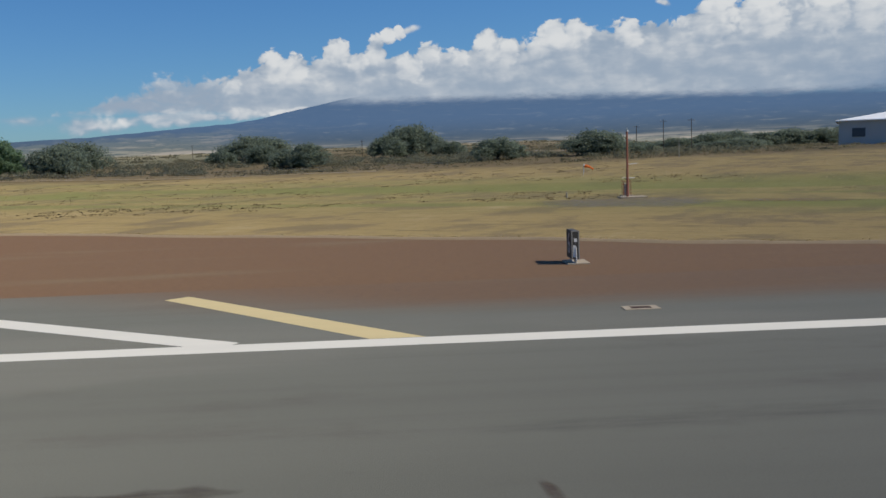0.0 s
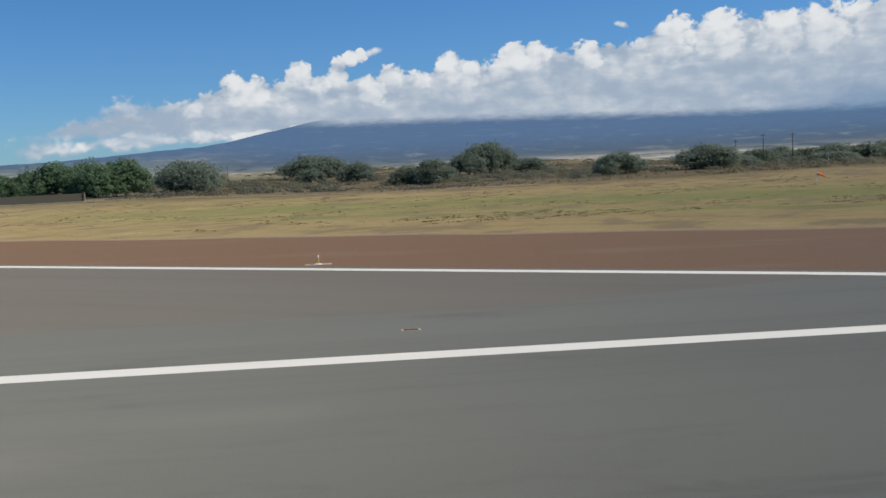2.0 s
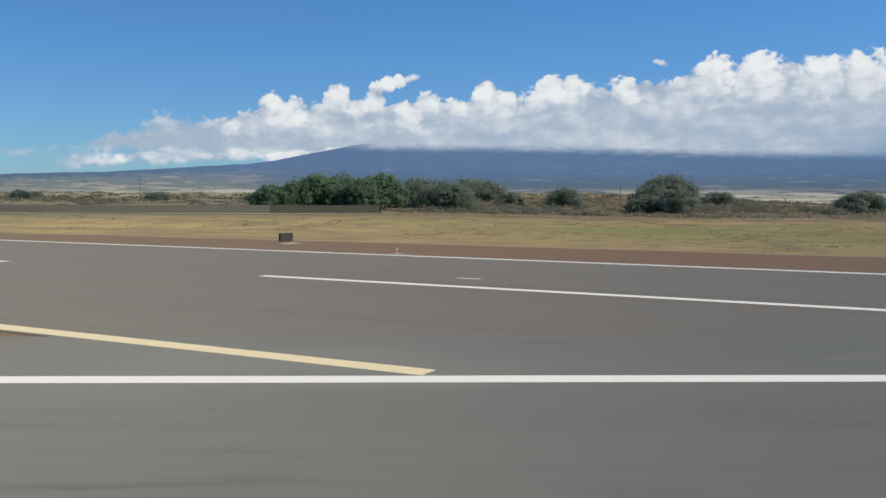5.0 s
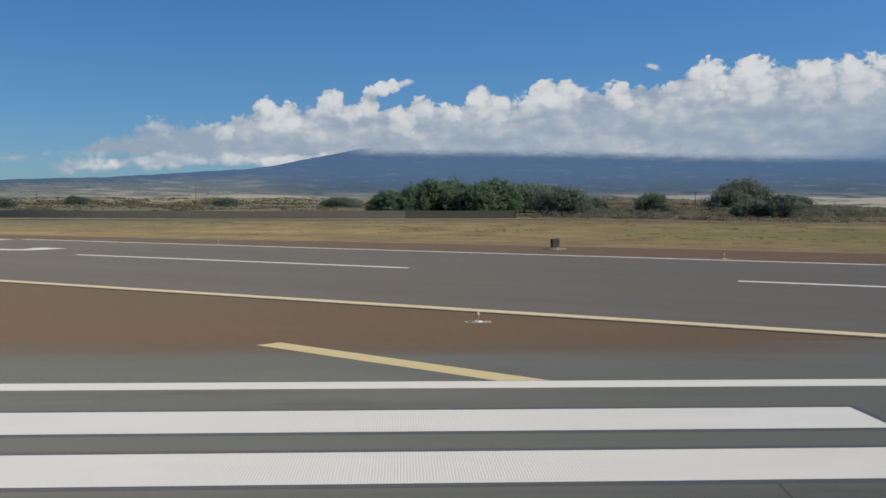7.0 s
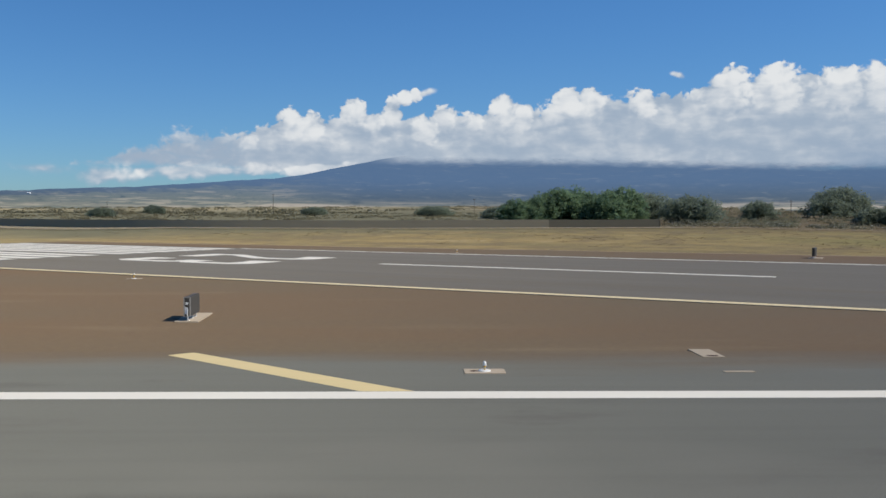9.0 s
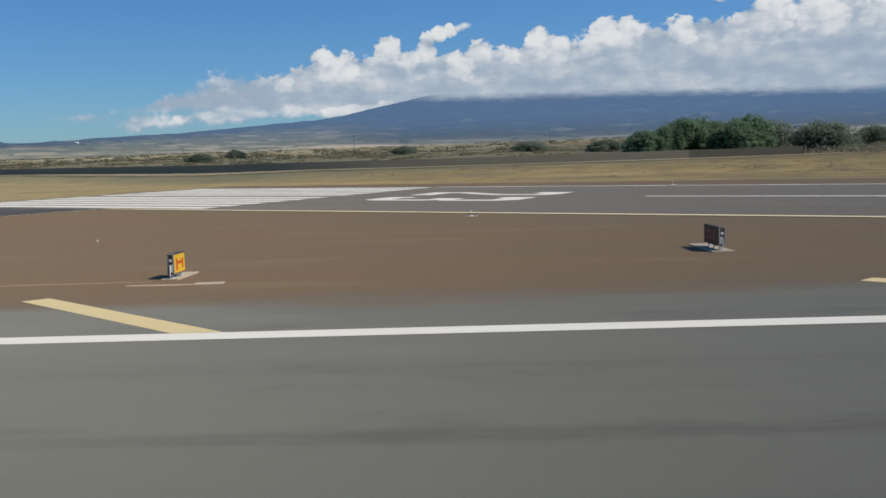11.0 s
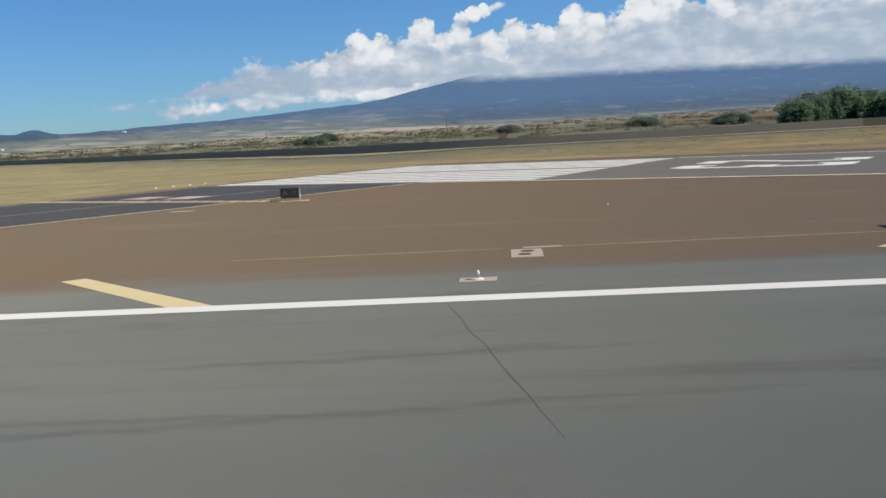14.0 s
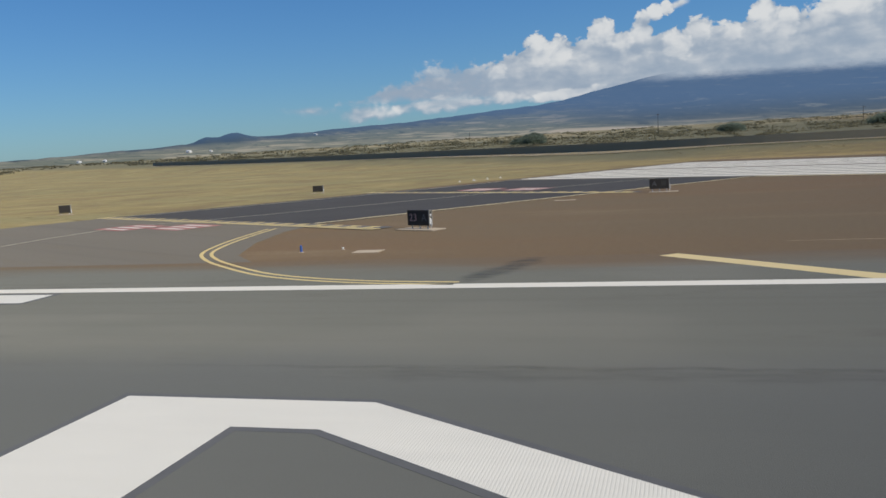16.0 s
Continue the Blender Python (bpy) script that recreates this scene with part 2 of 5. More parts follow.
def cross_asphalt(n, place):
    p = world_place(n)
    q = n.scaled(p, (1, 1, 1), turn=29.56)
    tone = n.mix(n.noise(n.scaled(q, (0.02, 0.15, 1)), 1.0, 5.0), (0.134, 0.116, 0.087), (0.180, 0.160, 0.123))
    tone = n.mix(n.step(n.noise(n.scaled(q, (0.01, 0.9, 1)), 1.0, 4.0), 0.5, 0.8, 0.0, 0.45), tone, (0.10, 0.09, 0.078))
    tone = n.mix(n.step(n.noise(n.scaled(q, (0.03, 0.2, 1), (3, 8, 0)), 1.0, 5.0), 0.52, 0.75, 0.0, 0.4), tone, DIRT_B)
    tone = n.mix(n.step(n.noise(p, 12.0, 5.0, 0.8), 0.35, 0.75, 0.0, 0.3), tone, (0.06, 0.058, 0.055))
    return [tone, n.noise(p, 40.0, 4.0, 0.7), 0.004]


def dirt(n, place):
    p = world_place(n)
    return [dirt_colour(n, p), n.noise(p, 12.0, 6.0, 0.7), 0.015]


def new_asphalt(n, place):
    p = world_place(n)
    tone = n.mix(n.noise(p, 0.2, 5.0), (0.044, 0.040, 0.036), (0.072, 0.067, 0.060))
    return [n.mix(n.step(n.noise(p, 6.0, 5.0), 0.5, 0.8, 0.0, 0.3), tone, (0.10, 0.09, 0.08)), n.noise(p, 50.0, 4.0), 0.004]


def paint(colour, worn, grooved=False):
    def build(n, place):
        p = world_place(n)
        tone = n.mix(n.noise(n.scaled(p, (0.3, 1.5, 1)), 1.0, 5.0), colour, tuple(c * 0.86 for c in colour))
        tone = n.mix(n.step(n.noise(p, 7.0, 7.0, 0.75), 0.62, 0.78, 0.0, worn), tone, (0.14, 0.13, 0.12))
        if not grooved:
            return [tone, n.noise(p, 50.0, 4.0), 0.003]
        groove = n.tree.nodes.new("ShaderNodeTexWave")
        groove.bands_direction = "X"
        n.fill(groove, Vector=p, Scale=5.5, Distortion=0.15)
        cut = n.step(groove.outputs["Fac"], 0.35, 0.05)
        # groove lines darkened in the colour for their shade and dust
        tone = n.mix(n.math("MULTIPLY", cut, 0.15), tone, (0.30, 0.28, 0.25))
        return [tone, n.math("ADD", n.noise(p, 50.0, 4.0), n.math("MULTIPLY", cut, -0.6)), 0.003]
    return build


def grass(n, place):
    p = world_place(n)
    x, y, z = n.split(p)
    q = n.scaled(p, (1, 1, 1), turn=29.56)     # along and across the crossing runway
    over = n.math("ADD", n.math("MULTIPLY", x, 0.4934), n.math("MULTIPLY", y, 0.8698))
    tone = n.mix(n.noise(n.scaled(q, (0.012, 0.06, 1)), 1.0, 6.0), (0.375, 0.272, 0.122), (0.270, 0.208, 0.090))
    green = n.step(n.noise(n.scaled(q, (0.007, 0.07, 1), (4, 2, 0)), 1.0, 6.0, 0.62), 0.44, 0.62)
    band = n.math("MULTIPLY", n.step(over, 134.0, 156.0), n.step(over, 215.0, 172.0))
    lush = n.math("MULTIPLY", n.step(green, -0.4, 0.9), n.math("MULTIPLY", band, n.step(x, 40.0, 110.0, 0.05, 1.0)))
    west = n.math("MULTIPLY", n.step(x, -40.0, -110.0), n.step(n.noise(n.scaled(p, (0.01, 0.05, 1), (1, 6, 0)), 1.0, 5.0), 0.36, 0.6, 0.55, 0.95))
    tone = n.mix(west, tone, (0.236, 0.210, 0.108))
    streak = n.noise(n.scaled(q, (0.03, 0.55, 1)), 1.0, 6.0, 0.7)
    tone = n.mix(n.step(streak, 0.52, 0.72, 0.0, 0.55), tone, (0.185, 0.140, 0.062))
    tone = n.mix(n.step(n.noise(n.scaled(q, (0.05, 0.4, 1), (7, 3, 0)), 1.0, 5.0, 0.7), 0.58, 0.72, 0.0, 0.5), tone, (0.38, 0.285, 0.15))
    patchy = n.step(n.noise(n.scaled(q, (0.03, 0.12, 1), (11, 5, 0)), 1.0, 6.0, 0.65), 0.42, 0.60, 0.0, 0.75)
    tone = n.mix(n.math("MULTIPLY", patchy, n.math("MULTIPLY", n.step(x, 85.0, 40.0), n.step(x, -90.0, -50.0))), tone, (0.205, 0.170, 0.086))
    clods = n.step(n.noise(n.scaled(q, (0.18, 0.6, 1), (3, 1, 0)), 1.0, 4.0, 0.6), 0.60, 0.70, 0.0, 0.7)
    tone = n.mix(clods, tone, (0.130, 0.100, 0.052))
    grain = n.noise(n.scaled(q, (0.12, 1.3, 1), (1, 9, 0)), 1.0, 6.0, 0.7)
    tone = n.mix(n.step(grain, 0.50, 0.68, 0.0, 0.28), tone, (0.170, 0.132, 0.064))
    tone = n.mix(n.step(grain, 0.46, 0.30, 0.0, 0.3), tone, (0.44, 0.345, 0.19))
    mottle = n.noise(n.scaled(q, (0.14, 0.075, 1), (6, 13, 0)), 1.0, 7.0, 0.68)
    tone = n.mix(n.step(mottle, 0.48, 0.60, 0.0, 0.8), tone, (0.200, 0.152, 0.086))
    tone = n.mix(n.step(mottle, 0.44, 0.30, 0.0, 0.55), tone, (0.43, 0.335, 0.185))
    tone = n.mix(n.math("MULTIPLY", lush, 0.8), tone, (0.178, 0.196, 0.062))
    past = n.math("SUBTRACT", y, n.math("MULTIPLY", n.math("MAXIMUM", n.math("SUBTRACT", -75.0, x), 0.0), 0.78))
    scrub = n.step(n.math("ADD", past, n.math("MULTIPLY", n.noise(p, 0.02, 4.0), 40.0)), 185.0, 225.0)
    dry = n.mix(n.noise(n.scaled(p, (0.03, 0.08, 1)), 1.0, 6.0), (0.168, 0.156, 0.100), (0.128, 0.126, 0.080))
    brown = n.mix(n.noise(n.scaled(p, (0.04, 0.12, 1)), 1.0, 6.0), (0.190, 0.140, 0.078), (0.105, 0.085, 0.048))
    dry = n.mix(n.step(x, 20.0, 80.0), dry, brown)
    tone = n.mix(scrub, tone, dry)
    bare = n.step(n.noise(n.scaled(p, (0.05, 0.16, 1)), 1.0, 6.0, 0.65), 0.62, 0.74, 0.0, 0.6)
    tone = n.mix(bare, tone, (0.33, 0.215, 0.118))
    tone = n.mix(n.step(n.noise(p, 1.2, 7.0, 0.75), 0.45, 0.8, 0.0, 0.5), tone, (0.155, 0.128, 0.058))
    far = n.step(y, 420.0, 1000.0)
    fields = n.noise(n.scaled(p, (0.004, 0.012, 1)), 1.0, 4.0)
    tone = n.mix(n.math("MULTIPLY", far, n.step(fields, 0.48, 0.55)), tone, (0.30, 0.25, 0.15))
    return [tone, n.noise(p, 4.0, 7.0, 0.75), 0.08]


M_MAIN = material("weathered_runway_asphalt", main_asphalt)
M_CROSS = material("dusty_runway_asphalt", cross_asphalt)
M_DIRT = material("red_dirt", dirt, 0.95)
M_NEW = material("new_black_asphalt", new_asphalt, 0.85)
M_GRASS = material("dry_grass", grass, 0.95, spec=0.1)
M_WHITE = material("white_marking_paint", paint((0.74, 0.70, 0.60), 0.25), 0.7)
M_GROOVED = material("white_paint_on_grooved_asphalt", paint((0.73, 0.70, 0.61), 0.25, True), 0.7)
M_CREAM = material("dusty_white_marking_paint", paint((0.70, 0.58, 0.34), 0.25), 0.75)
M_YELLOW = material("pale_yellow_marking_paint", paint((0.66, 0.53, 0.27), 0.25), 0.7)
M_GOLD = material("yellow_marking_paint", paint((0.68, 0.53, 0.23), 0.3), 0.7)
M_PALE = material("dusty_pale_marking_paint", paint((0.48, 0.44, 0.33), 0.4), 0.75)
M_RED = material("faded_red_marking_paint", paint((0.38, 0.17, 0.145), 0.4), 0.75)
M_TAR = material("black_marking_border", lambda n, p: [n.mix(n.noise(world_place(n), 2.0, 6.0), (0.078, 0.080, 0.082), (0.118, 0.119, 0.120)), n.noise(world_place(n), 50.0, 4.0), 0.003], 0.85)


# ---- mesh helpers ----
from mathutils.geometry import tessellate_polygon


def mesh_of(bm, name, mat, smooth=False):
    me = bpy.data.meshes.new(name)
    bm.to_mesh(me)
    bm.free()
    me.materials.append(mat)
    if smooth:
        me.polygons.foreach_set("use_smooth", [True] * len(me.polygons))
    return me


def part(name, bm, mat, parent, label="", smooth=False):
    ob = new(name, mesh_of(bm, name, mat, smooth))
    ob.parent = parent
    return tagged(ob, label)


def thing(name, bm, mat, label, category, group="", kind="", smooth=False):
    return tagged(new(name, mesh_of(bm, name, mat, smooth)), label, category, group, kind)


def slab(bm, outline, top, thick):
    """A flat plate with the outline (counter-clockwise) and a real edge."""
    up = [bm.verts.new((x, y, top)) for x, y in outline]
    low = [bm.verts.new((x, y, top - thick)) for x, y in outline]
    for tri in tessellate_polygon([[Vector((x, y, 0)) for x, y in outline]]):
        bm.faces.new([up[i] for i in tri])
    for i in range(len(up)):
        j = (i + 1) % len(up)
        bm.faces.new((up[j], up[i], low[i], low[j]))
    bmesh.ops.recalc_face_normals(bm, faces=bm.faces[:])
    return bm


def box(bm, x0, x1, y0, y1, z0, z1, bevel=0.0):
    m = Matrix.Translation(((x0 + x1) / 2, (y0 + y1) / 2, (z0 + z1) / 2)) @ Matrix.Diagonal((x1 - x0, y1 - y0, z1 - z0, 1))
    got = bmesh.ops.create_cube(bm, size=1, matrix=m)["verts"]
    if bevel:
        edges = list({e for v in got for e in v.link_edges})
        bmesh.ops.bevel(bm, geom=edges, offset=bevel, segments=2, affect="EDGES", profile=0.7)
    return bm


def tube(bm, a, b, r0, r1=None, sides=10):
    a, b = Vector(a), Vector(b)
    d = b - a
    m = Matrix.Translation((a + b) / 2) @ d.to_track_quat("Z", "Y").to_matrix().to_4x4()
    bmesh.ops.create_cone(bm, cap_ends=True, segments=sides, radius1=r0, radius2=r0 if r1 is None else r1, depth=d.length, matrix=m)
    return bm


def ribbon(bm, path, width, top, thick=0.003):
    """A painted line of even width along a path on the plan."""
    left, right = [], []
    for i, q in enumerate(path):
        a, b = Vector(path[max(i - 1, 0)]), Vector(path[min(i + 1, len(path) - 1)])
        d = (b - a).normalized()
        off = Vector((-d.y, d.x)) * width / 2
        left.append(Vector(q) + off)
        right.append(Vector(q) - off)
    v = [[bm.verts.new((p.x, p.y, top)) for p in row] for row in (left, right)]
    for i in range(len(path) - 1):
        bm.faces.new((v[1][i], v[1][i + 1], v[0][i + 1], v[0][i]))
    return bm


def straight(a, b, step=12.0):
    a, b = Vector(a), Vector(b)
    k = max(1, int((b - a).length / step))
    return [tuple(a.lerp(b, i / k)) for i in range(k + 1)]


# ---- ground and pavements ----
def smooth01(x, a, b):
    t = min(max((x - a) / (b - a), 0.0), 1.0)
    return t * t * (3 - 2 * t)


def land_height(x, y):
    """The plain: flat on the airfield, rolling a little and rising beyond it."""
    beyond = max(V.x * x + V.y * y - 158.0, 0.0)
    level = 1.0 - 0.9 * smooth01(math.degrees(math.atan2(x - 130.0, max(y, 1.0))), 9, 23)   # no further rise in the east
    rise = (0.020 * min(beyond, 150.0) + level * 0.011 * max(beyond - 150.0, 0.0)) * smooth01(beyond, 0, 35) + level * 0.005 * max(y - 220.0, 0.0)
    roll = 0.9 * noise.noise(Vector((x * 0.008, y * 0.012, 0.3))) * smooth01(beyond, 60, 250) + 0.25 * noise.noise(Vector((x * 0.03, y * 0.04, 7.3))) * smooth01(beyond, 0, 70)
    across = V.x * x + V.y * y
    reach = 22.0 + 0.42 * max(0.0, x + 55.0)
    bank = (1.8 - 0.35 * smooth01(x, 0, 55)) * smooth01(across - 126.0, 0, reach) * (1.0 - smooth01(x, 55, 120)) * (1.0 - smooth01(across, 205, 420))
    return -0.06 + rise + roll + bank


def make_ground():
    bm = bmesh.new()
    rings = [0, 40, 80, 110, 125, 140, 152, 164, 176, 188, 200, 212, 224, 240, 260, 280, 300, 320, 340, 360, 380, 400, 450, 500, 560, 620, 700, 800, 900, 1000, 1150, 1300, 1500, 1800, 2400, 3400, 4800]
    k = 360
    centre = bm.verts.new((45, 0, -0.06))
    last = None
    for r in rings[1:]:
        row = []
        for i in range(k):
            a = 2 * math.pi * i / k
            x, y = 45 + r * math.sin(a), r * math.cos(a)
            row.append(bm.verts.new((x, y, land_height(x, y) - (0.0 if r < 1350 else (r - 1300) * 0.02))))
        for i in range(k):
            j = (i + 1) % k
            if last is None:
                bm.faces.new((centre, row[j], row[i]))
            else:
                bm.faces.new((last[i], last[j], row[j], row[i]))
        last = row
    bmesh.ops.recalc_face_normals(bm, faces=bm.faces[:])
    return thing("ground", bm, M_GRASS, "dry yellow grass plain around the runways", "grassland", kind="structure", smooth=True)


make_ground()


def pavement(name, outline, top, mat, label, category):
    return thing(name, slab(bmesh.new(), outline, top, 0.3), mat, label, category, kind="structure")


def ragged(path, sway, step=4.0):
    """A path cut into short pieces that wander by sway metres."""
    out = []
    for a, b in zip(path, path[1:]):
        for q in straight(a, b, step)[:-1]:
            w = noise.noise(Vector((q[0] * 0.09, q[1] * 0.09, 5.0))) * sway + noise.noise(Vector((q[0] * 0.5, q[1] * 0.5, 2.0))) * sway * 0.25
            out.append((q[0] + V.x * w, q[1] + V.y * w))
    return out + [path[-1]]


pavement("runway_main", [(-420, -24), (520, -24), (520, 33.6), (132, 33.6), (120, 30.6), (-420, 30.6)], 0.0, M_MAIN, "weathered grey asphalt runway with dusty shoulder", "runway")
far_rim = ragged([cross(330, 124), cross(135, 123), cross(80, 120), cross(35, 117.5), cross(-28, 115.5), cross(-75, 110), cross(-133, 106)], 1.4)
pavement("shoulder_dirt", [cross(-133, 20), cross(-96, -20), (-60, 28), (520, 28), (520, 40)] + far_rim, -0.030, M_DIRT, "bare red dirt between the runways", "bare earth")
pavement("runway_cross", [cross(-131, 49.2), cross(330, 49.2), cross(330, 97.3), cross(-131, 97.3)], -0.004, M_CROSS, "dusty grey asphalt crossing runway", "runway")
CURVE = [(-75.0, 23.72), (-77.9, 24.15), (-80.2, 24.8), (-82.4, 25.75), (-84.4, 27.05), (-86.9, 29.35), (-89.1, 31.7), (-90.9, 34.4), (-92.05, 38.0), (-92.95, 42.6), (-93.6, 47.6)]
pavement("taxiway_apron", [(-64, 29), (-74, 26.2), (-80, 26.8), (-85.6, 29.6), (-88.6, 33.4), (-90.4, 38.8), (-91.6, 45.0), cross(-104.0, -2.0), cross(-134.5, -2.0), (-125, 50), (-150, 29)],
         -0.008, M_CROSS, "grey asphalt taxiway entrance beside the runway", "taxiway")
pavement("taxiway_new", [cross(-104.6, -3.0), cross(-102.6, 13.5), cross(-99.5, 33), cross(-97.0, 49.5), cross(-130, 49.5), cross(-130.5, 38), cross(-134.5, -3.0)],
         -0.002, M_NEW, "fresh black asphalt taxiway between the runways", "taxiway")


# ---- painted markings ----
def marking(name, outline, top, mat, label, group=""):
    return thing(name, slab(bmesh.new(), outline, top, 0.003), mat, label, "runway marking", group)


def line_thing(name, path, width, top, mat, label, group=""):
    return thing(name, ribbon(bmesh.new(), path, width, top), mat, label, "runway marking", group)


line_thing("runway_edge_line", straight((-420, 23.13), (520, 23.13), 20), 0.91, 0.004, M_WHITE, "solid white edge line painted along the asphalt runway")
line_thing("runway_edge_line", straight(cross(120.9, 95.5), cross(98, 96.0), 24) + straight(cross(84, 96.0), cross(-84, 96.0)), 0.91, 0.006, M_WHITE, "thin white edge line of the crossing runway")
line_thing("runway_edge_line", straight(cross(39.3, 49.9), cross(-97, 49.9)), 0.91, 0.006, M_CREAM, "cream edge line of the crossing runway, dusty")
for s0 in (-46.2, 15.0):
    line_thing("centre_dash", straight(cross(s0, 72.85), cross(s0 + 36.6, 72.85)), 0.91, 0.004, M_WHITE, "white centre line dash on the crossing runway", "centre line dashes")
for x, y, long in ((148.4, 31.6, 7.55), (22.1, 30.0, 7.6), (-8.65, 29.8, 6.97), (-37.8, 30.0, 7.42), (-68.2, 29.95, 6.57)):
    marking("shoulder_bar", [(x, y), (x + long, 23.62), (x + long + 1.45, 23.62), (x + 0.72, y + 0.6)], 0.004, M_YELLOW, "pale yellow diagonal bar painted on the runway shoulder", "shoulder bars")

BORDER = 0.2


def outlined(name, outline, top, label, group):
    """White paint with a narrow black border round it."""
    wide = []
    k = len(outline)
    for i, q in enumerate(outline):
        a, b, c = Vector(outline[i - 1]), Vector(q), Vector(outline[(i + 1) % k])
        d1, d2 = (b - a).normalized(), (c - b).normalized()
        n1, n2 = Vector((d1.y, -d1.x)), Vector((d2.y, -d2.x))
        m = (n1 + n2)
        m = m / max(m.length_squared, 0.35) * 2
        wide.append(tuple(b + m * BORDER))
    ob = thing(name, slab(bmesh.new(), outline, top, 0.003), M_GROOVED, label, "runway marking", group)
    part("border", slab(bmesh.new(), wide, top - 0.004, 0.002), M_TAR, ob, "black border paint")
    return ob


for y in (18.25, 14.75):
    outlined("touchdown_stripe", [(14.25, y), (37.76, y), (37.76, y + 1.95), (14.25, y + 1.95)], 0.008, "broad white stripe with black border on the runway", "touchdown stripes")

TWO = [(0, 0), (6.1, 0), (6.1, 3.2), (1.7, 3.2), (1.7, 4.4), (3.63, 7.3), (6.1, 11.5), (6.1, 17.2), (4.8, 19), (0.3, 19), (0.3, 14.9), (2.2, 14.9), (2.2, 16.0), (4.4, 16.0), (4.4, 12.4), (3.4, 10.2), (0.41, 5.55), (0, 4.95)]
THREE = [(0, 0), (4.8, 0), (6.1, 2), (6.1, 8), (5.2, 9.2), (6.1, 10.4), (6.1, 16.6), (4.8, 18.3), (0, 18.3), (0, 14.5), (1.7, 14.5), (1.7, 15.3),
         (4.4, 15.3), (4.4, 10.9), (2, 10.9), (2, 7.6), (4.4, 7.6), (4.4, 3), (1.7, 3), (1.7, 3.8), (0, 3.8)]
TWO_NEAR = [(0, 0), (6.1, 0), (6.1, 3.24), (1.7, 3.24), (1.7, 4.95), (4.2, 8.75), (6.1, 11.9), (6.1, 17.2), (4.8, 19.1), (0.5, 19.1), (0.5, 14.9), (2.1, 14.9), (2.1, 15.95), (4.4, 15.95), (4.4, 12.05), (0.05, 5.42)]
outlined("runway_numeral", [(-78.46 + b, 9.6 - a) for a, b in TWO_NEAR], 0.008, "huge white painted numeral 2 with black border", "runway numerals")
marking("runway_numeral", [cross(-75.3 + b * 0.963, 81.2 - a) for a, b in TWO], 0.004, M_WHITE, "huge white painted numeral 2 on the crossing runway", "runway numerals")
marking("runway_numeral", [cross(-75.3 + b, 71.2 - a) for a, b in THREE], 0.004, M_WHITE, "huge white painted numeral 3 on the crossing runway", "runway numerals")
outlined("threshold_stripe", [(-136, 20.45), (-90.4, 20.45), (-90.4, 22.2), (-136, 22.2)], 0.008, "white threshold stripe with black border", "threshold stripes")
for i in range(12):
    n0 = 51.4 + 3.6 * i + (1.6 if i > 5 else 0)
    marking("threshold_stripe", [cross(-130, n0), cross(-84.3, n0), cross(-84.3, n0 + 2.4), cross(-130, n0 + 2.4)], 0.004, M_WHITE, "white threshold stripe on the crossing runway", "threshold stripes")


# ---- the mountain and the far slopes ----
def ridge(az):
    """Elevation of the skyline, in degrees, by azimuth in degrees."""
    e = 0.35 + 1.55 * smooth01(az, -52, -9) + 0.55 * smooth01(az, -20, -6) + 1.45 * smooth01(az, -10.5, -0.5)
    e -= 0.65 * smooth01(az, 3, 34)
    e += 0.48 * math.exp(-abs((az + 29.35) / 0.95) ** 2.0) + 0.34 * math.exp(-abs((az + 31.05) / 0.62) ** 2.0)
    e += 0.05 * noise.noise(Vector((az * 0.9, 0.5, 0))) + 0.025 * noise.noise(Vector((az * 3.1, 2.5, 0)))
    return e


